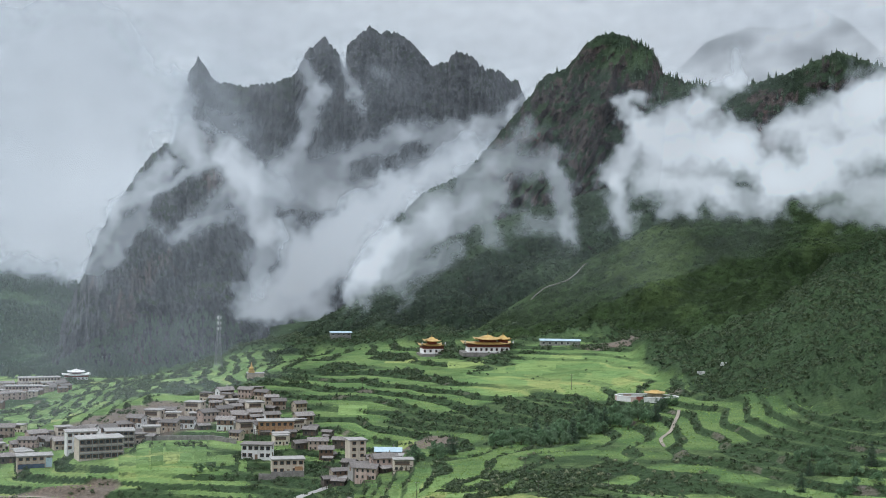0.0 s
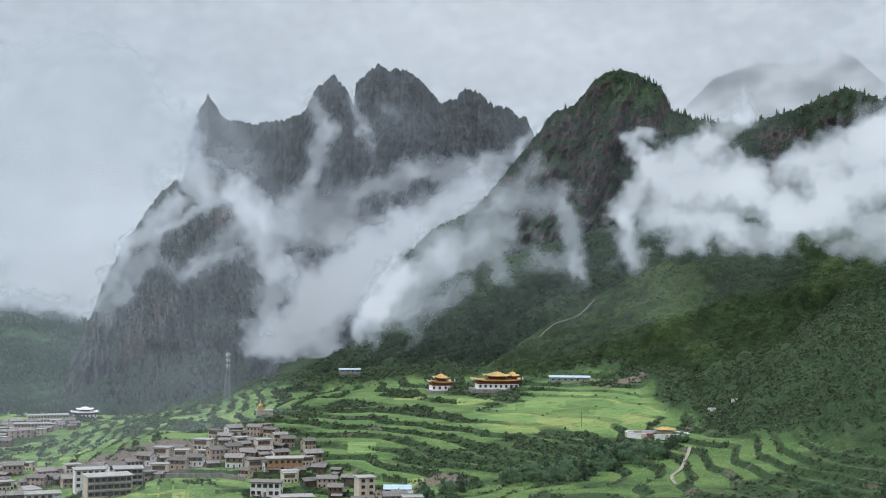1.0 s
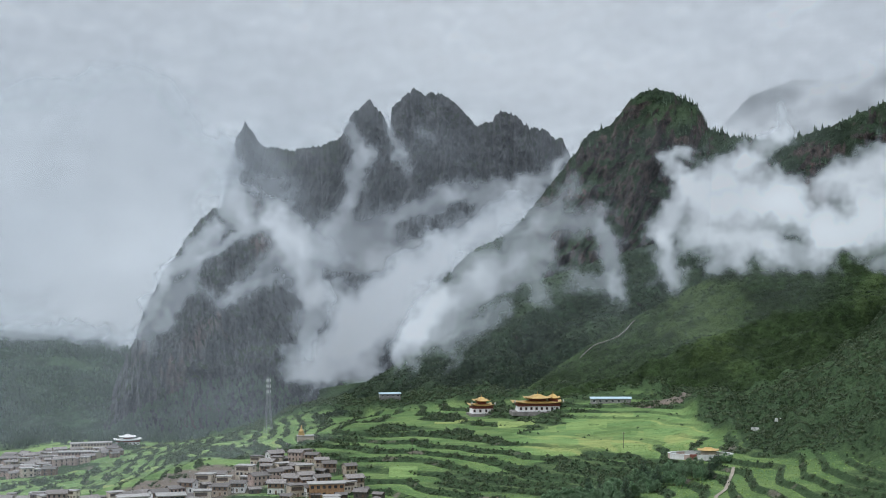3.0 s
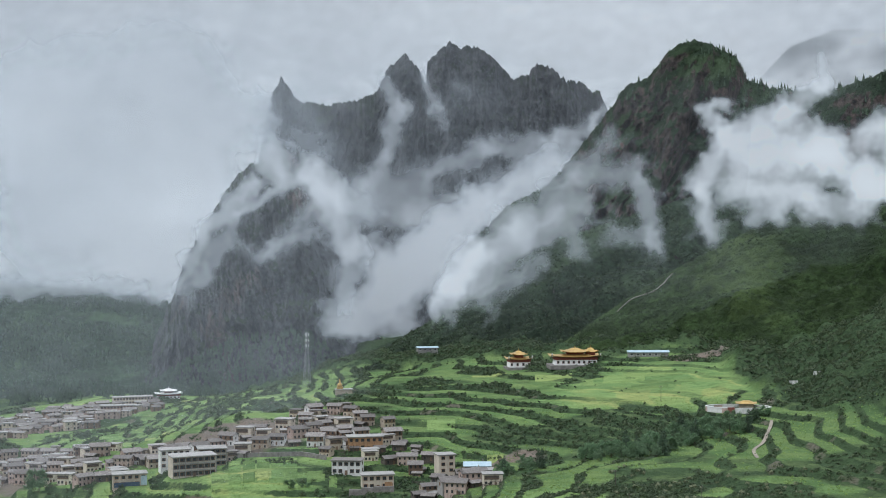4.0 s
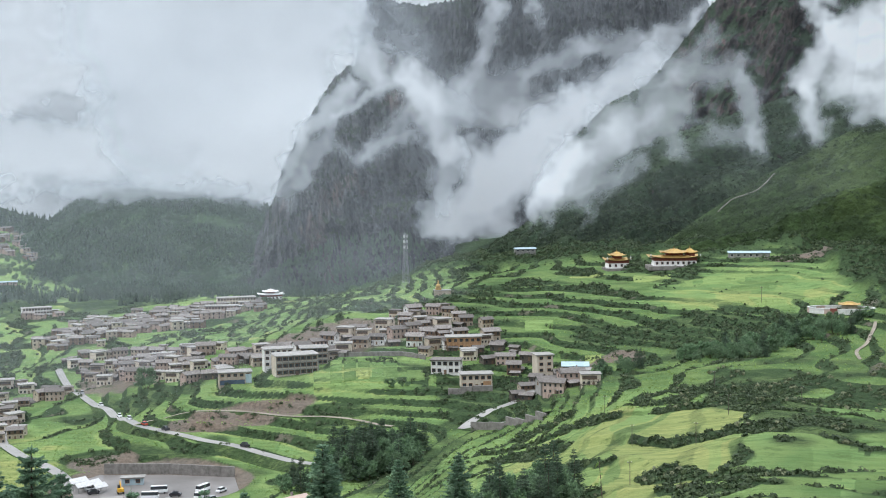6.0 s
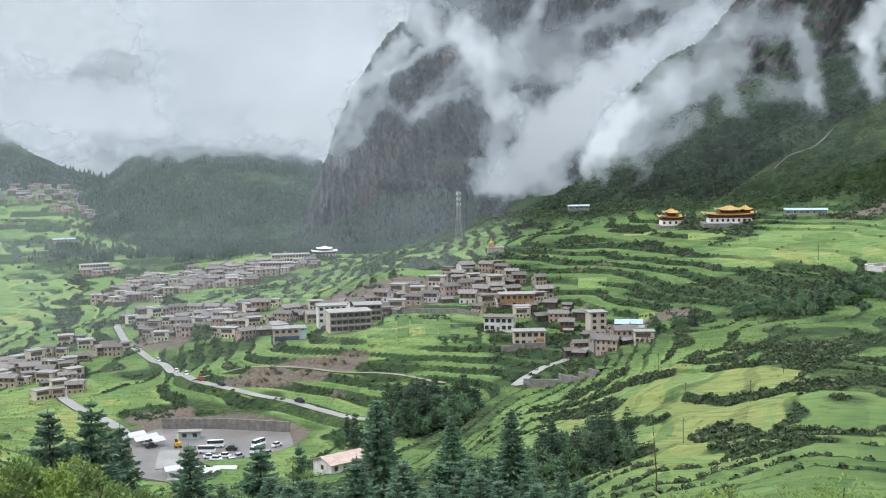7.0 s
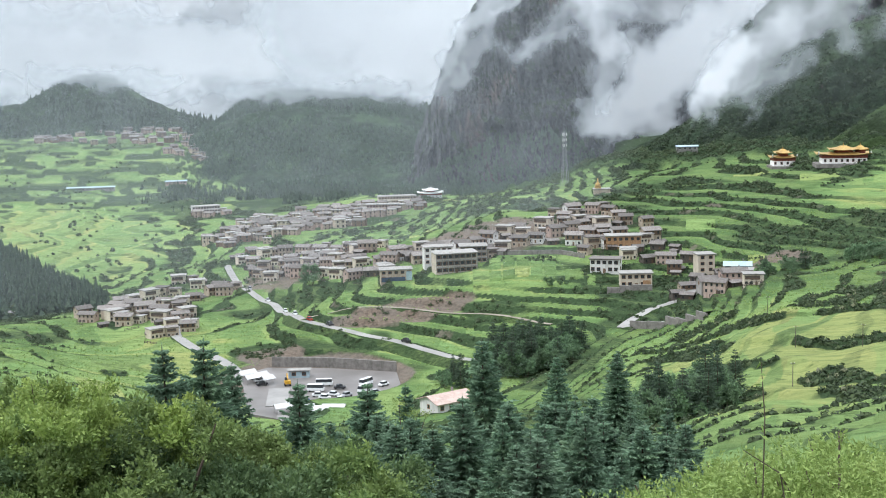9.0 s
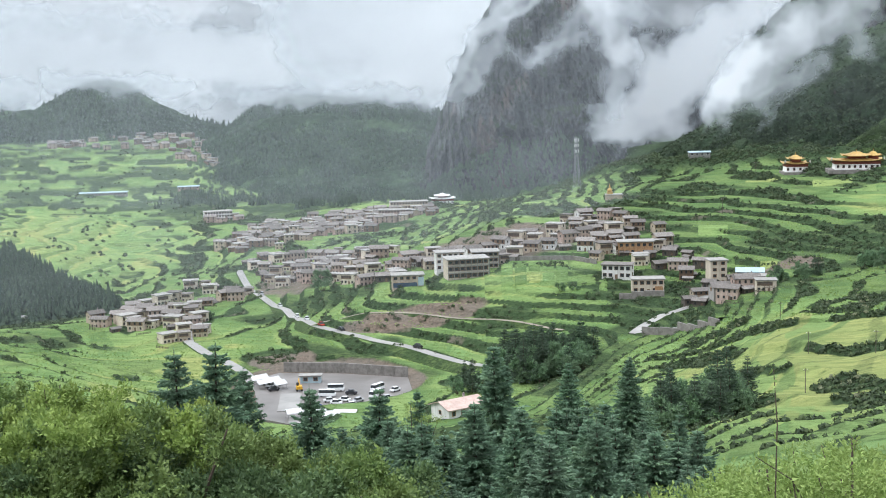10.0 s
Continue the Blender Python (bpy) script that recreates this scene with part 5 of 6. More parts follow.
# ---- vehicles ----
def car(paint, label, long=4.5, high=1.5, van=False):
    e = thing("car" if not van else "minibus", label, "car" if not van else "minibus", "vehicles in the valley")
    L, W = long, 1.8 if not van else 2.1
    bm = bmesh.new()
    made = box(bm, 0, 0, 0.32 + high * 0.28, L, W, high * 0.5)
    bmesh.ops.bevel(bm, geom=list(bm.edges), offset=0.12, segments=2, affect="EDGES")
    part("body", bm, paint, e)
    bm = bmesh.new()
    made = box(bm, -0.1 * (not van), 0, 0.3 + high * 0.76, L * (0.58 if not van else 0.94), W * 0.9, high * 0.48)
    for v in made:
        if v.co.z > high * 0.8:
            v.co.x *= 0.78 if not van else 0.97
            v.co.y *= 0.88
    part("cabin", bm, M_GLASS, e, "dark glazed cabin")
    part("roof_panel", one(box, -0.1 * (not van), 0, 0.33 + high, L * (0.44 if not van else 0.92), W * 0.78, 0.09), paint, e)
    for sx in (-0.32, 0.32):
        for sy in (-0.5, 0.5):
            part("wheel", one(rod, (sx * L, sy * W - 0.1, 0.33), (sx * L, sy * W + 0.1, 0.33), 0.33, 0.33, 10), M_RUBBER, e)
    return e


def park(ob, az, r, z, heading):
    ob.matrix_basis = Matrix.Translation(place(az, r, z)) @ pose(0, 0, 0, 0, 0, heading)


CARS = [car(CAR_PAINT[0], "white car on the wet ground"), car(CAR_PAINT[1], "silver car on the wet ground"), car(CAR_PAINT[2], "black car on the wet ground"),
        car(CAR_PAINT[3], "small red car on the wet ground"), car(CAR_PAINT[0], "white minibus parked in the yard", 6.5, 2.5, True), car(CAR_PAINT[4], "blue pickup on the wet ground")]
car_spare = list(CARS)
YARD_CARS = [(-20.9, 486, 4, 15), (-21.3, 478, 4, 8), (-19.0, 484, 4, 70), (-19.1, 474, 4, 75), (-20.2, 480, 2, 10), (-20.5, 470, 0, -5), (-20.9, 466, 0, 0), (-19.9, 468, 1, 60), (-20.2, 462, 0, 30), (-21.2, 470, 0, 20), (-23.8, 498, 0, 40), (-23.7, 492, 2, 40), (-24.0, 503, 0, 42), (-19.4, 458, 2, 30), (-18.6, 470, 1, 50), (-21.8, 462, 5, 80), (-18.2, 482, 0, 65)]
for az, r, k, head in YARD_CARS:
    ob = CARS[k]
    if ob in car_spare:
        car_spare.remove(ob)
    else:
        ob = copy_thing(ob, Matrix())
    park(ob, az, r, -121.14, head)
for frac, k in ((0.55, 0), (0.62, 0), (0.68, 3), (0.74, 2), (0.86, 2), (0.30, 1), (0.42, 0)):
    i = int(frac * (len(ROAD_LINE) - 2))
    p, q = ROAD_LINE[i], ROAD_LINE[i + 1]
    ob = copy_thing(CARS[k], Matrix()) if CARS[k] not in car_spare else car_spare.pop(car_spare.index(CARS[k]))
    ob.matrix_basis = Matrix.Translation((p.x, p.y, ROAD_Z[i] + 0.06)) @ Matrix.Rotation(math.atan2(q.y - p.y, q.x - p.x), 4, "Z") @ Matrix.Translation((0, 1.3, 0))


def digger():
    e = thing("excavator", "small yellow excavator standing in the yard", "excavator")
    for sy in (-1, 1):
        part("track", one(box, 0, sy * 0.95, 0.4, 3.2, 0.5, 0.8), M_RUBBER, e)
    part("body", one(box, -0.4, 0, 1.4, 2.6, 2.2, 1.2), M_YELLOW, e)
    part("cab", one(box, 0.4, 0.5, 2.3, 1.2, 1.0, 1.5), M_GLASS, e)
    part("boom", one(rod, (0.8, -0.3, 1.8), (3.0, -0.3, 4.0), 0.25, 0.2), M_YELLOW, e)
    part("arm", one(rod, (3.0, -0.3, 4.0), (4.3, -0.3, 1.9), 0.2, 0.15), M_YELLOW, e)
    part("bucket", one(box, 4.3, -0.3, 1.5, 0.8, 0.9, 0.8), M_STEEL, e)
    return e


park(digger(), -22.55, 490, -121.14, 120)


def canopy(az, r, w, turn):
    e = thing("market_tent", "white canvas market tent beside the yard road", "tent", "market tents")
    for x in (-1, 1):
        for y in (-1, 1):
            part("post", one(rod, (x * w * 0.45, y * 1.8, 0), (x * w * 0.45, y * 1.8, 2.3), 0.05), M_STEEL, e)
    part("canopy", one(gable, w, 4.0, 2.3, 1.2, 0.2, 0.08), M_CLOTH, e)
    park(e, az, r, -121.14, turn)


for az, r, w, turn in ((-24.35, 505, 7, 55), (-24.15, 497, 6, 55), (-23.75, 500, 6, 60), (-23.45, 494, 5, 60), (-21.9, 447, 8, 20), (-21.2, 444, 7, 15), (-20.5, 445, 8, 10), (-22.7, 450, 8, 40)):
    canopy(az, r, w, turn)
park(flat_house("site_hut", 8, 3.2, 2.8, M_PALE_BLUE, "pale blue site hut in the yard", storeys=1, few=True, group=""), -22.0, 503, -121.14, 15)
slab = part("path_slab", one(box, 0, 0, 0.1, 8, 26, 0.3), M_ROAD, None)
park(tagged(slab, "freshly laid pale concrete strip in the yard", "pavement", kind="structure"), -23.0, 472, -121.1, 20)


# ---- poles ----
def utility_pole():
    e = thing("utility_pole", "thin dark utility pole standing in the fields", "pole", "utility poles")
    part("pole", one(rod, (0, 0, -1), (0, 0, 8.0), 0.13, 0.09), M_DARKWOOD, e)
    part("crossarm", one(box, 0, 0, 7.4, 1.5, 0.1, 0.12), M_DARKWOOD, e)
    for x in (-0.6, 0, 0.6):
        part("insulator", one(rod, (x, 0, 7.45), (x, 0, 7.75), 0.07), M_WHITE, e)
    return e


pole = utility_pole()
for i, (az, r) in enumerate([(0.1, 293), (0.2, 352), (3.0, 342), (-3.5, 716), (4.4, 380), (3.8, 460), (5.8, 693), (-2.1, 872), (-5.6, 640), (-9.0, 740), (7.5, 420), (-1.0, 415)]):
    set_down(pole if i == 0 else copy_thing(pole, Matrix()), az, r, rnd.uniform(-40, 40), 0.8 if r < 500 else 1.1)


# ---- small garden plots and strips of crop, each a slightly raised bed ----
def garden_plot(az0, az1, r0, r1, shade, label):
    A, R = np.meshgrid(np.linspace(az0, az1, 14), np.linspace(r0, r1, 10), indexing="ij")
    Z = land(A, R)[0] + 0.35
    edge = np.ones_like(Z)
    edge[0], edge[-1], edge[:, 0], edge[:, -1] = 0, 0, 0, 0
    Z = Z - (1 - edge) * 0.9
    ob = sheet("garden_plot", R * np.sin(np.radians(A)), R * np.cos(np.radians(A)), Z, M_GROUND, dict(field=np.ones_like(Z), scrub=np.zeros_like(Z), soil=np.zeros_like(Z), plot=np.full(Z.shape, shade)))
    tagged(ob, label, "garden plot", "garden plots")


for i in range(5):
    for j in range(3):
        a0, r0 = -13.3 + i * 0.62, 584 + j * 14 + i * 0.5
        shade = rnd.choice((0.0, 0.2, 0.45, 0.7, 0.95, 0.05))
        garden_plot(a0, a0 + 0.58, r0, r0 + 13, shade, "small plot of yellow-green crop below the village" if shade > 0.6 else "small plot of dark green crop below the village")
for a0, a1, r0, r1, shade in ((-9.9, -9.0, 582, 598, 0.2), (-8.9, -8.5, 575, 590, 0.45), (-5.5, -4.3, 606, 630, 0.05), (-4.2, -2.9, 604, 626, 0.15), (-1.9, -1.1, 588, 604, 0.95), (-4.6, -3.2, 665, 690, 0.7), (-2.6, -0.9, 830, 845, 0.98), (0.2, 2.0, 800, 822, 0.9), (4.4, 6.2, 745, 765, 0.15), (3.2, 5.2, 775, 800, 0.75), (6.6, 8.4, 735, 760, 0.6), (-10.9, -9.6, 905, 925, 0.8), (-12.6, -11.0, 880, 900, 0.75), (-15.5, -14.2, 800, 820, 0.85), (-16.9, -15.7, 780, 800, 0.95), (-13.4, -12.2, 820, 842, 0.7)):
    garden_plot(a0, a1, r0, r1, shade, "strip of ripening yellow-green crop" if shade > 0.6 else "strip of dark green crop")


# ---- drying racks, fences and the stepped wall on the ridge ----
def drying_rack():
    e = thing("drying_rack", "dark weathered timber crop drying rack", "drying rack", "drying racks")
    for x in (-2.4, 0, 2.4):
        part("post", one(box, x, 0, 1.6, 0.2, 0.2, 4.2), M_DARKWOOD, e)
    for z in (1.0, 1.8, 2.6, 3.4):
        part("rail", one(box, 0, -0.14, z, 5.6, 0.1, 0.14), M_DARKWOOD, e)
    return e


def plank_fence():
    e = thing("fence", "low dark timber fence between village yards", "fence", "yard fences")
    for i in range(5):
        part("post", one(box, -4 + i * 2, 0, 0.5, 0.16, 0.16, 1.8), M_DARKWOOD, e)
    for z in (0.55, 1.1):
        part("rail", one(box, 0, -0.12, z, 8.4, 0.07, 0.2), M_DARKWOOD, e)
    return e


rack, fence = drying_rack(), plank_fence()
first = {rack, fence}
for rows in (UPPER, FRONT, EAST, LOWER):
    for az, r in rows:
        for src, chance in ((rack, 0.4), (fence, 0.6)):
            if rnd.random() < chance:
                ob = src if src in first else copy_thing(src, Matrix())
                first.discard(src)
                set_down(ob, az + rnd.uniform(-0.7, 0.7), r - rnd.uniform(6, 14), rnd.uniform(-50, 50), rnd.uniform(0.8, 1.1))


def ridge_steps(a0, e0, a1, e1, n):
    """Pale stone steps and parapet following the ridge's own surface."""
    X, Y, Z = SPUR
    az, el = np.degrees(np.arctan2(X, Y)), np.degrees(np.arctan2(Z, np.hypot(X, Y)))
    bm = bmesh.new()
    last = None
    for i in range(n):
        f = i / (n - 1)
        a, h = a0 + (a1 - a0) * f + 0.1 * math.sin(9 * f), e0 + (e1 - e0) * f + 0.1 * math.sin(14 * f)
        c = int(np.argmin(np.abs(az[:, 60] - a)))
        j = int(np.argmin(np.abs(el[c] - h)))
        p = Vector((X[c, j], Y[c, j], Z[c, j])) * 0.9975
        if last is not None:
            rod(bm, last, p, 0.45, 0.45, 5)
        last = p
    tagged(part("hill_wall", bm, M_STONE, None), "pale stone wall climbing the green ridge", "wall", kind="structure")


ridge_steps(2.4, -3.27, 6.3, -0.63, 26)


# ---- plants ----
def facets(name, V, material, smooth=False):
    """Many separate small faces as one mesh: V holds, for each face, its corners."""
    n, k, _ = V.shape
    me = bpy.data.meshes.new(name)
    me.vertices.add(n * k)
    me.vertices.foreach_set("co", V.reshape(-1).astype(np.float32))
    me.loops.add(n * k)
    me.loops.foreach_set("vertex_index", np.arange(n * k, dtype=np.int32))
    me.polygons.add(n)
    me.polygons.foreach_set("loop_start", np.arange(0, n * k, k, dtype=np.int32))
    me.update(calc_edges=True)
    me.materials.append(material)
    return me


def leaves_at(P, D, length, width, gen):
    """Pointed leaves at points P along directions D, each folded out of two slanting halves in one quad."""
    n = len(P)
    D = D / np.maximum(np.linalg.norm(D, axis=1, keepdims=True), 1e-6)
    S = np.cross(D, gen.normal(size=(n, 3)))
    S = S / np.maximum(np.linalg.norm(S, axis=1, keepdims=True), 1e-6)
    L = (length * gen.uniform(0.6, 1.3, n))[:, None]
    W = (width * gen.uniform(0.6, 1.3, n))[:, None]
    return np.stack([P, P + D * L * 0.45 + S * W * 0.5, P + D * L, P + D * L * 0.45 - S * W * 0.5], 1)


def conifer(name, height, radius, levels, arms, segs, spray, seed, label, category, group, material=M_SPRUCE, bare=0.08, full=0.24):
    """A tapered trunk, whorls of drooping limbs, and sprays of needles along them."""
    gen = np.random.default_rng(seed)
    e = thing(name, label, category, group)
    bm = bmesh.new()
    rod(bm, (0, 0, -1.5), (0, 0, height * 0.6), height * 0.016, height * 0.008, 7)
    rod(bm, (0, 0, height * 0.6), (0, 0, height), height * 0.008, 0.01, 5)
    P, D, size, limbs = [], [], [], []
    for i in range(levels):
        t = bare + (1 - bare) * (i + gen.uniform(-0.3, 0.3)) / levels
        z0 = height * min(max(t, 0.02), 0.985)
        reach = radius * (1 - t) ** 0.88 * gen.uniform(0.75, 1.15) + 0.012 * radius
        for k in range(arms):
            a = 2 * math.pi * (k / arms + 0.37 * i) + gen.uniform(-0.3, 0.3)
            L = reach * gen.uniform(0.6, 1.15)
            out = np.array([math.cos(a), math.sin(a), 0.0])
            sag = gen.uniform(0.12, 0.36) - 0.6 * max(t - 0.6, 0)
            tip = np.array([0, 0, z0]) + out * L + np.array([0, 0, -sag * L + 0.12 * L])
            limbs.append((z0, out, L, sag))
            for s in range(1, segs + 1):
                f = s / segs
                p = np.array([0, 0, z0]) + out * L * f + np.array([0, 0, -sag * L * f + 0.22 * L * f * f])
                side = np.array([-out[1], out[0], 0])
                size += [spray * (0.25 + 0.75 * (1 - t) ** 0.6) * (1.1 - 0.4 * f)] * 5
                for sgn in (-1, 1):
                    P.append(p)
                    D.append(out * 0.7 + side * sgn * gen.uniform(0.5, 1.2) * (1.15 - f) + np.array([0, 0, gen.uniform(-0.35, 0.15)]))
                for sgn in (-1, 1):
                    P.append(p - out * L * 0.4 / segs)
                    D.append(out * 0.9 + side * sgn * gen.uniform(0.15, 0.8) + np.array([0, 0, gen.uniform(-0.2, 0.35)]))
                P.append(p)
                D.append(out * 0.6 + np.array([0, 0, gen.uniform(-0.9, 0.3)]) + side * gen.uniform(-0.3, 0.3))
    if height * segs > 60:
        for z0, out, L, sag in limbs[::2]:
            rod(bm, (0, 0, z0), tuple(np.array([0, 0, z0]) + out * L * 0.7 + np.array([0, 0, -sag * L * 0.7 + 0.07 * L])), 0.02 + 0.012 * L, 0.008, 3)
    part("trunk", bm, M_BARK, e)
    P, D = np.array(P), np.array(D)
    tops = np.stack([np.zeros(6), np.zeros(6), np.linspace(height * 0.93, height, 6)], 1)
    P, D = np.vstack([P, tops]), np.vstack([D, gen.normal(size=(6, 3)) * 0.4 + np.array([0, 0, 1.0])])
    size = np.array(size + [spray * 0.3] * 6)
    V = leaves_at(P, D, size, size * full, gen)
    crown = new("crown", facets("crown", V, material))
    crown.parent = e
    return e


def leafy_bush(name, size, n, leaf, seed, label, category, group, material, lobes=9, stems=12, tall=0.9, slim=0.45):
    """Stems that fork outwards, and leaves thick on the outside of uneven lobes."""
    gen = np.random.default_rng(seed)
    e = thing(name, label, category, group)
    bm = bmesh.new()
    P, D = [], []
    for i in range(lobes):
        a, q = gen.uniform(0, 2 * math.pi), gen.uniform(0.1, 0.8) ** 0.8 * size / 2
        c = np.array([math.cos(a) * q, math.sin(a) * q, size * tall * gen.uniform(0.22, 0.82) * (1 - 0.5 * q / size)])
        rad = size * gen.uniform(0.32, 0.62) / lobes ** 0.5
        twigs = 13
        m = max(4, n // (lobes * twigs))
        for _ in range(twigs):
            v = gen.normal(size=3)
            v[2] = abs(v[2]) * 1.1 - 0.25
            v /= np.linalg.norm(v)
            f = gen.uniform(0.35, 1.1, m)[:, None]
            P.append(c + v * rad * f + gen.normal(size=(m, 3)) * rad * 0.13)
            D.append(v * 0.8 + gen.normal(size=(m, 3)) * 0.7 + np.array([0, 0, 0.15]))
        if i < stems:
            rod(bm, (0, 0, -0.6), tuple(c * 0.6), 0.012 * size, 0.008 * size, 4)
            rod(bm, tuple(c * 0.6), tuple(c + np.array([0, 0, rad * 0.8])), 0.008 * size, 0.003 * size, 4)
    part("trunk", bm, M_BARK, e)
    crown = new("leaves", facets("leaves", leaves_at(np.vstack(P), np.vstack(D), leaf, leaf * slim, gen), material))
    crown.parent = e
    return e


def stuff(name, V, material, label, category):
    return tagged(new(name, facets(name, V, material)), label, category, kind="stuff")


def clumps(centres, sizes, per, seed, flat=0.8, leaf=(0.30, 0.62)):
    """Ragged domes of small slanting faces, one for each centre."""
    gen = np.random.default_rng(seed)
    n = len(centres)
    v = gen.normal(size=(n, per, 3))
    v[..., 2] = np.abs(v[..., 2]) * flat
    v /= np.linalg.norm(v, axis=2, keepdims=True)
    mid = centres[:, None, :] + v * (sizes[:, None, None] * gen.uniform(0.45, 1.0, (n, per, 1)))
    tang = np.cross(v, gen.normal(size=(n, per, 3)))
    tang /= np.maximum(np.linalg.norm(tang, axis=2, keepdims=True), 1e-6)
    other = np.cross(v, tang)
    k = sizes[:, None, None] * gen.uniform(*leaf, (n, per, 1))
    tilt = v * k * gen.uniform(-0.5, 0.5, (n, per, 1))
    return np.stack([mid + tang * k + tilt, mid - tang * k * 0.6 + other * k * 0.8, mid - tang * k * 0.5 - other * k * 0.8 - tilt], 2).reshape(-1, 3, 3)


def small_firs(bases, heights, seed, skirts=4, sides=5):
    """Far conifers: stacked ragged skirts, all in one mesh."""
    gen = np.random.default_rng(seed)
    out = []
    n = len(bases)
    for s in range(skirts):
        f0, f1 = s / skirts * 0.9 + 0.05, min(1.0, (s + 1.6) / skirts)
        rad = heights * 0.25 * (1 - f0) * 1.05
        for k in range(sides):
            a = 2 * np.pi * k / sides + gen.uniform(0, 6.28, n)
            w = gen.uniform(0.75, 1.25, n) * rad
            b = a + 2 * np.pi / sides * 1.15
            top = bases + np.stack([0 * a, 0 * a, heights * f1], 1)
            p = bases + np.stack([np.cos(a) * w, np.sin(a) * w, heights * (f0 - 0.04 * gen.uniform(0, 1, n))], 1)
            q = bases + np.stack([np.cos(b) * w, np.sin(b) * w, heights * (f0 - 0.04 * gen.uniform(0, 1, n))], 1)
            out.append(np.stack([top, p, q], 1))
    return np.concatenate(out)


gen = np.random.default_rng(77)


def ground_points(az, r):
    z = land(az, r)[0]
    return np.stack([r * np.sin(np.radians(az)), r * np.cos(np.radians(az)), z], 1)


def pick(weights, n):
    """n random points of the ground's grid, by weight."""
    w = (weights * RR * np.gradient(RR, axis=1) * np.gradient(AZ, axis=0)).ravel()
    i = gen.choice(w.size, n, p=w / w.sum())
    a = AZ.ravel()[i] + gen.uniform(-0.03, 0.03, n)
    r = RR.ravel()[i] * (1 + gen.uniform(-0.001, 0.001, n))
    return a, r


IN_VIEW = band(AZ, -36, 20.5, 0.2)
VILLAGE = np.maximum.reduce([spot(AZ, RR, -10.5, 670, 6.5, 42), spot(AZ, RR, -20.5, 760, 3.6, 110), spot(AZ, RR, -28.2, 700, 3.0, 75), spot(AZ, RR, -20.6, 1085, 4.8, 95), spot(AZ, RR, -21.2, 485, 4.4, 50), spot(AZ, RR, -3.3, 552, 1.9, 35)])
OPEN = 1 - VILLAGE
w = IN_VIEW * OPEN * band(RR, 230, 1250, 20) * step(0.5, 0.75, COVER["scrub"])
a, r = pick(w * np.minimum(1, (450 / np.maximum(RR, 1)) ** 0.7), 26000)
stuff("bank_shrubs", clumps(ground_points(a, r), gen.uniform(0.6, 1.9, len(a)) * np.clip(r / 600, 0.6, 1.5), 20, 1, leaf=(0.2, 0.42)), M_SHRUB, "dark green shrubs growing along the terrace banks", "shrubs")
w = IN_VIEW * OPEN * band(RR, 560, 1500, 20) * band(AZ, -9, 22, 1) * np.clip(COVER["scrub"], 0, 1) * (1 - COVER["field"])
a, r = pick(w, 30000)
stuff("slope_scrub", clumps(ground_points(a, r), gen.uniform(0.5, 1.4, len(a)), 8, 2), M_SCRUB, "low green scrub covering the mountain slope", "scrub")
w = IN_VIEW * OPEN * band(RR, 250, 520, 20) * band(AZ, -4, 12, 1) * step(0.5, 0.75, COVER["scrub"])
a, r = pick(w, 170)
stuff("blossoming_shrubs", clumps(ground_points(a, r) + np.array([0, 0, 0.3]), gen.uniform(0.6, 1.2, len(a)), 16, 3), M_BLOSSOM, "pale blossoming shrubs along the near terrace banks", "shrubs")

w = IN_VIEW * OPEN * band(RR, 420, 700, 20) * np.clip(COVER["field"], 0, 1) * np.minimum(1, 300 / np.maximum(RR, 1))
a, r = pick(w, 8000)
stuff("field_tufts", clumps(ground_points(a, r), gen.uniform(0.25, 0.7, len(a)), 6, 5, 0.5), M_TUFT, "tufts of taller grass in the green fields", "grass")

w = spot(AZ, RR, 0.5, 345, 9.0, 130, 0.3) * step(0.45, 0.6, COVER["scrub"])
a, r = pick(w, 4200)
stuff("hedge_shrubs", clumps(ground_points(a, r), gen.uniform(0.4, 1.25, len(a)), 16, 6, 0.9), M_SHRUB, "dense green shrubs along the near field edges", "shrubs")

# woods on the far hills
for (HX, HY, HZ), n, tall, seed in ((HILLS[0], 15000, (5, 11), 31), (HILLS[1], 6000, (5, 11), 33)):
    i = gen.choice(HX.size, n)
    P = np.stack([HX.ravel()[i], HY.ravel()[i], HZ.ravel()[i] - 1.0], 1) + gen.uniform(-3, 3, (n, 3)) * np.array([1, 1, 0])
    keepers = fbm(P[:, 0] / 150, P[:, 1] / 150 + P[:, 2] / 60, 3, 41) > -0.25
    P = P[keepers]
    stuff("hill_wood", small_firs(P, gen.uniform(*tall, len(P)), seed, 3, 4), M_CONIFER, "dense dark conifer wood on the far hill", "wood")
a, r = gen.uniform(-28.5, -9.5, 2600), gen.uniform(1280, 1480, 2600)
keepers = fbm(a * 0.8, r / 90, 3, 43) + 0.5 * band(a, -24, -11, 2.5) + 0.6 * step(1290, 1440, r) > 0.55
stuff("valley_wood", small_firs(ground_points(a[keepers], r[keepers]), gen.uniform(4, 10, keepers.sum()), 35, 3, 5), M_CONIFER, "dark conifer wood at the head of the valley", "wood")
a, r = gen.uniform(-37, -30.2, 1900), gen.uniform(760, 1030, 1900)
keepers = (r - 780) < (-30.4 - a) * 55 + 20
stuff("hill_wood", small_firs(ground_points(a[keepers], r[keepers]), gen.uniform(7, 12, keepers.sum()), 37, 4, 5), M_CONIFER, "dark conifer wood at the edge of the fields", "wood")
a, r = gen.uniform(-36, -25, 1100), gen.uniform(850, 2000, 1100)
keepers = fbm(a * 0.7, r / 130, 3, 44) > 0.05
a, r = a[keepers], r[keepers]
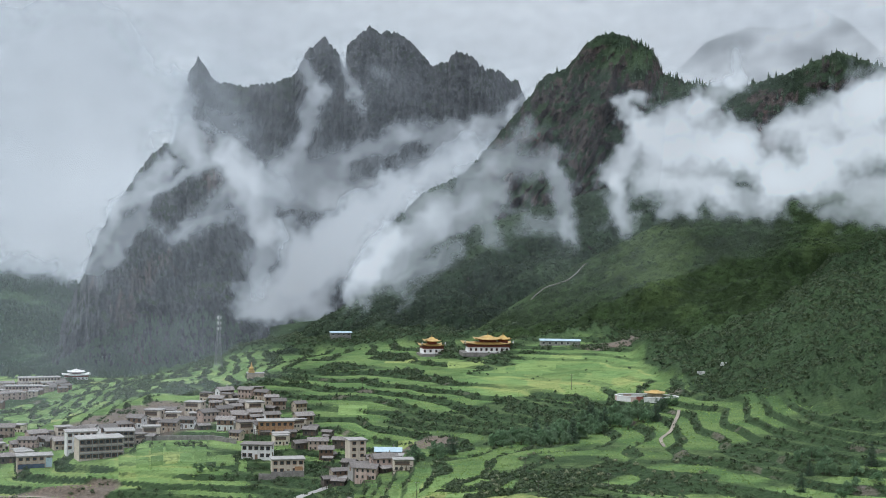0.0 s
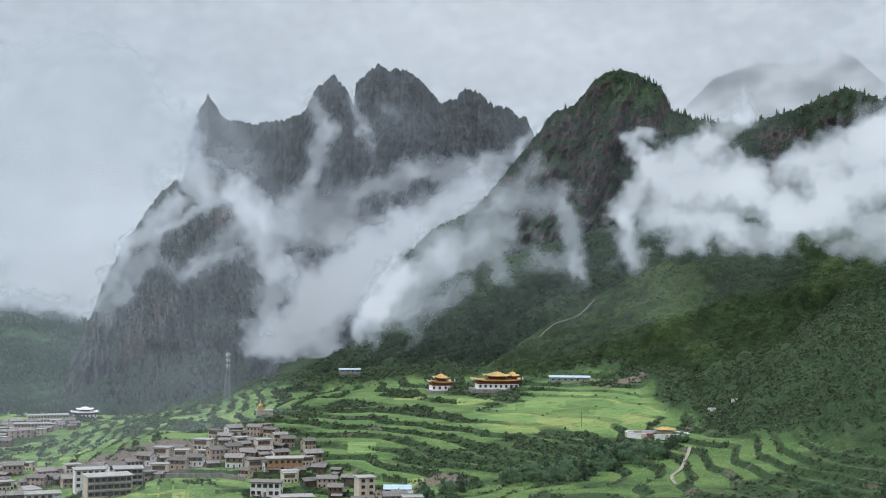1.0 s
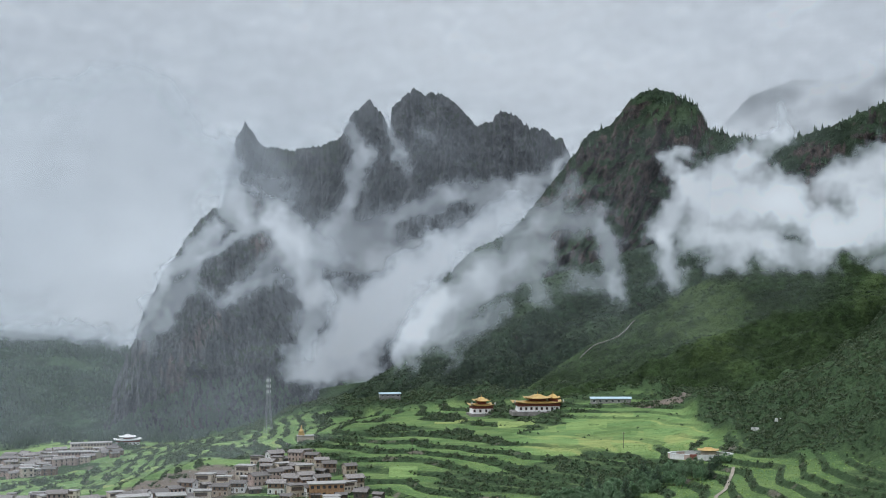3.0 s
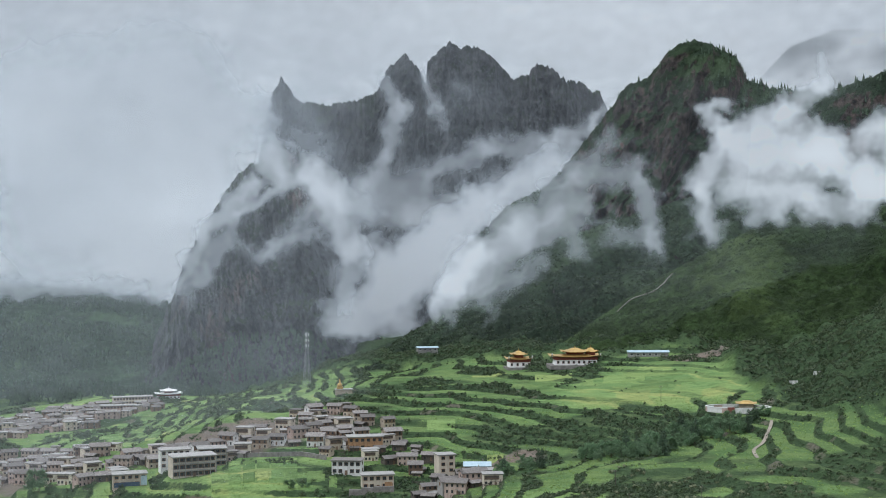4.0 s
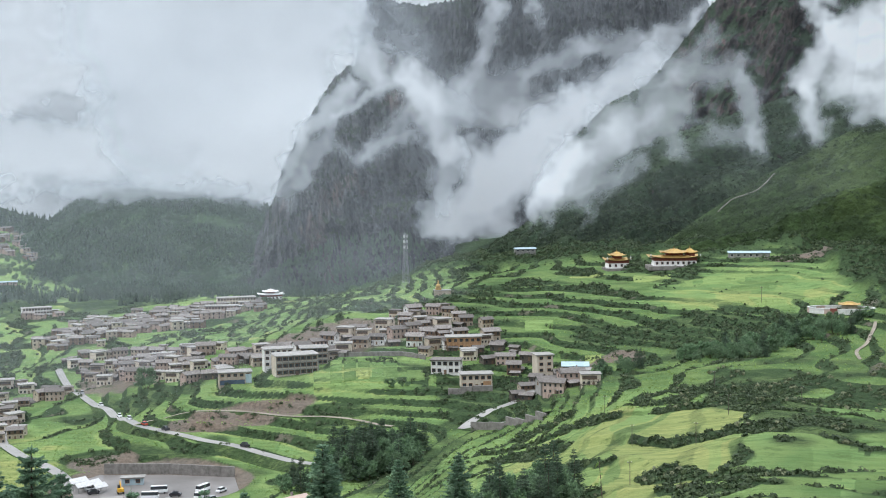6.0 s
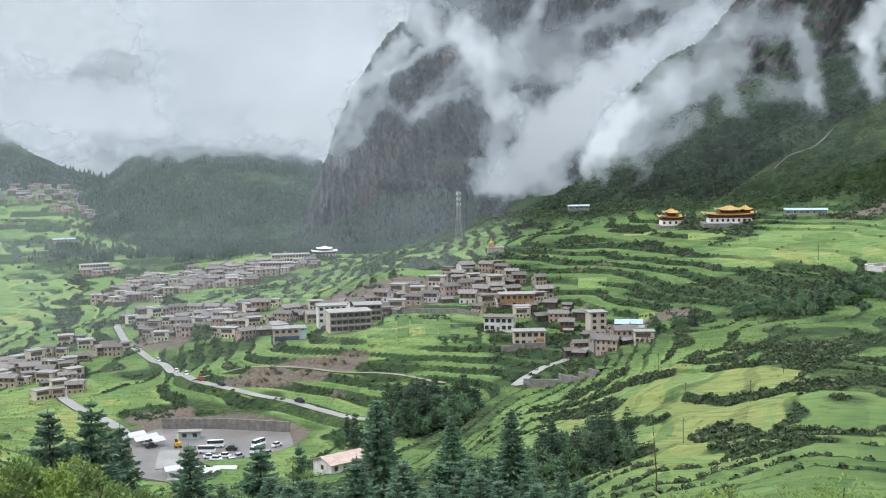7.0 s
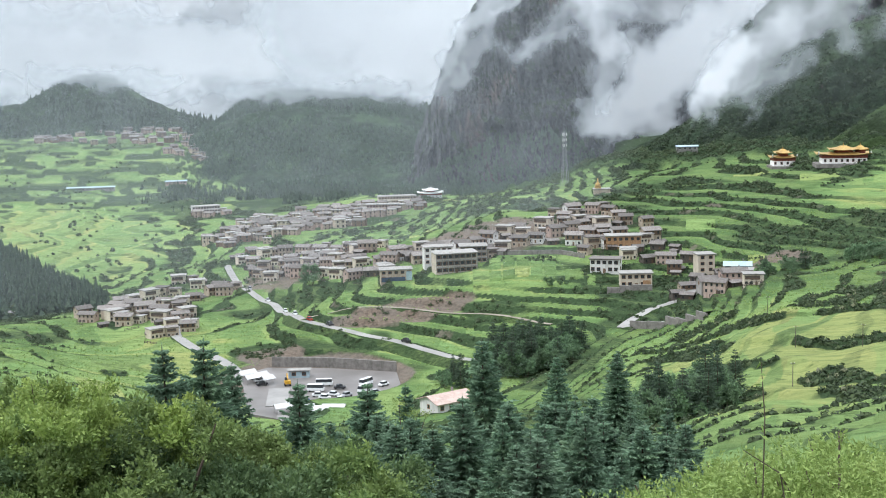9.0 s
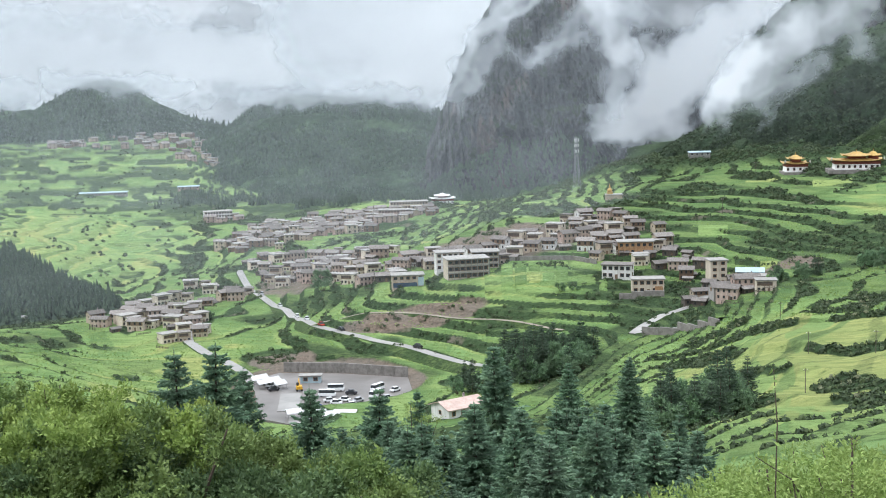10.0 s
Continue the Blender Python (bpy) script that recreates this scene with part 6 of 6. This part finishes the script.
stuff("field_trees", clumps(ground_points(a, r) + np.array([0, 0, 0.4]), gen.uniform(0.9, 2.6, len(a)), 18, 39, 1.2), M_SHRUB, "scattered bushes between the far fields", "shrubs")

KX, KY, KZ = ROCK
i, j = gen.integers(0, KX.shape[0], 2600), (gen.uniform(0, 1, 2600) ** 1.6 * 48).astype(int)
P = np.stack([KX[i, j], KY[i, j], KZ[i, j] - 1.0], 1)
stuff("foot_wood", small_firs(P, gen.uniform(5, 11, len(P)), 46, 3, 4), M_CONIFER, "dark trees climbing the foot of the grey rock", "wood")

# trees on the green peak's crest
CX, CY, CZ = PEAK
crest = []
for a0, a1, n in ((7.6, 9.6, 60), (9.6, 11.6, 44), (14.2, 19.5, 70), (3.0, 7.5, 16), (12, 14.2, 14)):
    for _ in range(n):
        k = int(np.argmin(np.abs(np.degrees(np.arctan2(CX[:, 149], CY[:, 149])) - gen.uniform(a0, a1))))
        j = 149 - int(gen.uniform(0, 1) ** 3 * 30)
        crest.append((CX[k, j], CY[k, j], CZ[k, j] - 1.5))
crest = np.array(crest)
stuff("crest_trees", small_firs(crest, gen.uniform(4.5, 10, len(crest)), 45, 5, 5), M_CONIFER, "row of dark conifers along the mountain crest", "trees")
i = gen.choice(CX.size, 9000)
P = np.stack([CX.ravel()[i], CY.ravel()[i], CZ.ravel()[i]], 1)
stuff("peak_scrub", clumps(P, gen.uniform(1.2, 3.2, len(P)), 7, 47), M_SCRUB, "dark scrub clinging to the steep peak", "scrub")
GX, GY, GZ2 = RIDGE
i = gen.choice(GX.size, 12000)
P = np.stack([GX.ravel()[i], GY.ravel()[i], GZ2.ravel()[i]], 1)
QX, QY, QZ = SPUR
i = gen.choice(QX.size, 9000)
P2 = np.stack([QX.ravel()[i], QY.ravel()[i], QZ.ravel()[i]], 1)
stuff("spur_scrub", clumps(P2, gen.uniform(0.5, 1.7, len(P2)), 9, 50, leaf=(0.25, 0.5)), M_SCRUB, "dark shrubs dotted over the grassy spur", "scrub")
stuff("ridge_scrub", clumps(P, gen.uniform(1.0, 2.6, len(P)), 7, 49), M_SCRUB, "green scrub covering the ridge above the temples", "scrub")

# groves in the valley
GROVE = [conifer("conifer", 12.0, 3.9, 18, 8, 4, 1.25, 200 + i, "dark green conifer in a valley grove", "tree", "valley conifers", M_CONIFER) for i in range(3)]
ROUND = [leafy_bush("broadleaf_tree", 8.0, 2600, 0.60, 210 + i, "dark round-crowned broadleaf tree in the valley", "tree", "valley broadleaf trees", M_BROADLEAF, 11, 6, 1.05) for i in range(2)]
tree_spare = GROVE + ROUND


def plant(src, az, r, scale, turn=None, sink=0.3):
    if src in tree_spare:
        tree_spare.remove(src)
        ob = src
    else:
        ob = copy_thing(src, Matrix())
    ob.matrix_basis = Matrix.Translation(place(az, r, ground_z(az, r) - sink)) @ pose(0, 0, 0, gen.uniform(-2, 2), gen.uniform(-2, 2), gen.uniform(0, 360) if turn is None else turn) @ Matrix.Diagonal((scale * gen.uniform(0.85, 1.1), scale * gen.uniform(0.85, 1.1), scale, 1))
    return ob


def grove(n, az, r, half_az, half_r, scales, mix=0.25):
    for _ in range(n):
        t, q = gen.uniform(0, 6.28), gen.uniform(0, 1) ** 0.5
        src = ROUND[gen.integers(2)] if gen.uniform() < mix else GROVE[gen.integers(3)]
        plant(src, az + half_az * q * math.cos(t), r + half_r * q * math.sin(t), gen.uniform(*scales))


grove(78, -11.3, 478, 2.3, 30, (1.0, 1.6), 0.7)
grove(10, -14.6, 452, 1.3, 26, (0.7, 1.1), 0.4)
grove(44, -5.0, 290, 2.7, 18, (0.75, 1.25), 0.6)
grove(34, 4.4, 566, 2.1, 22, (0.7, 1.15), 0.9)
grove(30, 7.8, 596, 2.0, 20, (0.7, 1.1), 0.9)
grove(14, -0.6, 545, 1.3, 18, (0.5, 0.8), 0.6)
grove(4, 10.0, 612, 0.4, 5, (0.5, 0.8), 0.5)
grove(14, 17.0, 455, 2.2, 30, (0.5, 0.8), 0.9)
for az, r, s in ((-21.3, 690, 1.8), (-26.4, 676, 0.8), (-10.6, 575, 0.7), (-10.1, 577, 0.4), (-9.8, 578, 0.35), (-13.9, 640, 0.5), (-30.4, 760, 0.6), (16.6, 660, 0.7), (13.5, 740, 0.6)):
    plant(ROUND[0], az, r, s)

# the near hillside: spruces, bushes and light-leaved shrubs below the eye
SPRUCE = [conifer("spruce", 16.0, 5.9, 38, 11, 12, 0.78, 300 + i, "dark blue-green spruce with drooping layered branches", "tree", "spruces on the near slope", full=0.42) for i in range(3)]
tree_spare += SPRUCE


def spruce(az, el, r, k, slim=1.0):
    """A spruce whose tip reaches the height angle el."""
    z = ground_z(az, r) - 0.3
    s = (r * math.tan(radians(el)) - z) / 16.0
    ob = SPRUCE[k] if SPRUCE[k] in tree_spare else copy_thing(SPRUCE[k], Matrix())
    if ob in tree_spare:
        tree_spare.remove(ob)
    ob.matrix_basis = Matrix.Translation(place(az, r, z)) @ pose(0, 0, 0, gen.uniform(-1.5, 1.5), gen.uniform(-1.5, 1.5), gen.uniform(0, 360)) @ Matrix.Diagonal((s * slim, s * slim, s, 1))


for az, el, r, k, slim in ((-27.75, -11.8, 72, 0, 1.0), (-26.55, -11.6, 74, 1, 1.0), (-25.1, -12.7, 78, 2, 0.8), (-21.9, -13.7, 66, 0, 0.95), (-19.1, -13.9, 70, 1, 1.05), (-17.0, -14.0, 84, 2, 0.7),
                           (-13.55, -12.1, 120, 0, 1.0), (-14.6, -14.6, 62, 1, 1.1), (-12.5, -14.9, 64, 2, 1.1), (-11.0, -15.0, 66, 0, 1.0), (-9.6, -14.6, 90, 1, 0.7), (-8.2, -15.7, 62, 2, 1.1), (-6.6, -15.9, 60, 0, 1.1),
                           (-5.2, -16.3, 62, 1, 1.1), (-16.1, -16.0, 58, 2, 1.1), (-18.0, -16.2, 60, 0, 1.1), (-20.6, -16.6, 56, 1, 1.0), (-23.6, -16.4, 58, 2, 1.0), (-7.6, -12.7, 260, 1, 1.0), (-9.0, -17.0, 52, 2, 1.2), (-12.0, -17.2, 50, 1, 1.2), (-4.2, -17.2, 54, 2, 1.1), (-10.2, -12.9, 240, 2, 0.9)):
    spruce(az, el, r, k, slim)
for i in range(12):
    spruce(gen.uniform(-24, -17.5), gen.uniform(-17.4, -15.2), gen.uniform(48, 62), i % 3, gen.uniform(0.85, 1.1))
for i in range(15):
    spruce(gen.uniform(-11, -3.8), gen.uniform(-16.2, -14.6), gen.uniform(58, 74), i % 3, gen.uniform(0.8, 1.05))
for i in range(34):
    spruce(gen.uniform(-20.5, -3.6), gen.uniform(-18.6, -15.3), gen.uniform(42, 64), i % 3, gen.uniform(0.9, 1.2))

BUSHES = [leafy_bush("bush", 4.2, 17000, 0.088, 400 + i, words, "bush", "bushes on the near slope", leaf, 26, 3, 0.85, 0.55)
          for i, (words, leaf) in enumerate((("dense mid-green bush on the near slope", M_BUSH), ("dense dark green bush on the near slope", M_BUSH_DARK), ("dark green leafy bush below the path", M_BUSH_DARK), ("fresh yellow-green bush on the near slope", M_BUSH_LIGHT)))]
tree_spare += BUSHES
SAPLING = leafy_bush("sapling", 4.0, 2600, 0.11, 410, "bright yellow-green sapling on the near slope", "sapling", "saplings on the near slope", M_WILLOW, 14, 8, 1.5)
tree_spare.append(SAPLING)
for i in range(190):
    az = gen.uniform(-39, -20.5)
    el = -12.0 - 3.9 * step(-33, -22, az) + gen.uniform(-6.0, 0.5)
    r = gen.uniform(33, 55)
    plant_z = r * math.tan(radians(el))
    src = BUSHES[gen.choice(4, p=(0.36, 0.29, 0.25, 0.10))]
    ob = plant(src, az, r, 1.0)
    s = max(0.75, min(1.65, (plant_z - ground_z(az, r)) / 3.6))
    ob.matrix_basis = Matrix.Translation(place(az, r, plant_z - 3.5 * s)) @ pose(0, 0, 0, 0, 0, gen.uniform(0, 360)) @ Matrix.Diagonal((s, s, s, 1))
for az, el, r in ((-33.2, -12.2, 44), (-32.6, -14.6, 42), (-24.6, -16.5, 46), (-23.8, -17.2, 44), (-17.4, -14.3, 80), (-22.4, -17.6, 45), (-35.5, -14.4, 46), (-30.2, -15.6, 40), (-28.4, -16.8, 38), (-26.2, -17.4, 40), (-31.6, -16.6, 36), (-34.4, -15.4, 40), (-21.3, -17.8, 46)):
    ob = plant(SAPLING, az, r, 1.0)
    ob.matrix_basis = Matrix.Translation(place(az, r, r * math.tan(radians(el)) - 5.4)) @ pose(0, 0, 0, 0, 0, gen.uniform(0, 360))

SHRUBS = [leafy_bush("willow_shrub", 2.6, 6500, 0.058, 420 + i, "light green long-leaved shrub close by on the hillside", "shrub", "shrubs close by", M_WILLOW, 18, 10, 1.0, 0.38) for i in range(2)]
tree_spare += SHRUBS
for i in range(70):
    az = gen.uniform(-5.0, 9)
    el = -17.7 + 2.3 * step(-4.0, 2.0, az) + 0.4 * math.sin(az * 2.3) + gen.uniform(-3.2, 0.3)
    r = gen.uniform(11, 17)
    ob = plant(SHRUBS[gen.integers(2)], az, r, 1.0)
    ob.matrix_basis = Matrix.Translation(place(az, r, r * math.tan(radians(el)) - 2.3)) @ pose(0, 0, 0, 0, 0, gen.uniform(0, 360))


def bare_stem(az, r, base_el, tip_el, side):
    e = thing("bare_stem", "thin bare brown stem with a few leaves", "plant", "bare stems")
    b, t = Vector(place(az, r, r * math.tan(radians(base_el)))), Vector(place(az + side, r, r * math.tan(radians(tip_el))))
    e.location = b
    bm = bmesh.new()
    mid = (t - b) * 0.5 + Vector((0.03, 0, 0))
    rod(bm, (0, 0, -1.2), mid, 0.007, 0.006, 5)
    rod(bm, mid, t - b, 0.006, 0.003, 5)
    part("stem", bm, M_BARK, e)
    P = np.array([tuple((t - b) * f) for f in np.linspace(0.35, 1.0, 14)])
    lv = new("leaves", facets("leaves", leaves_at(P, gen.normal(size=(14, 3)), 0.09, 0.03, gen), M_WILLOW))
    lv.parent = e


for az, r, e0, e1, side in ((-1.2, 11.0, -17.9, -13.1, -0.06), (0.9, 10.0, -18.7, -16.9, -2.9)):
    bare_stem(az, r, e0, e1, side)
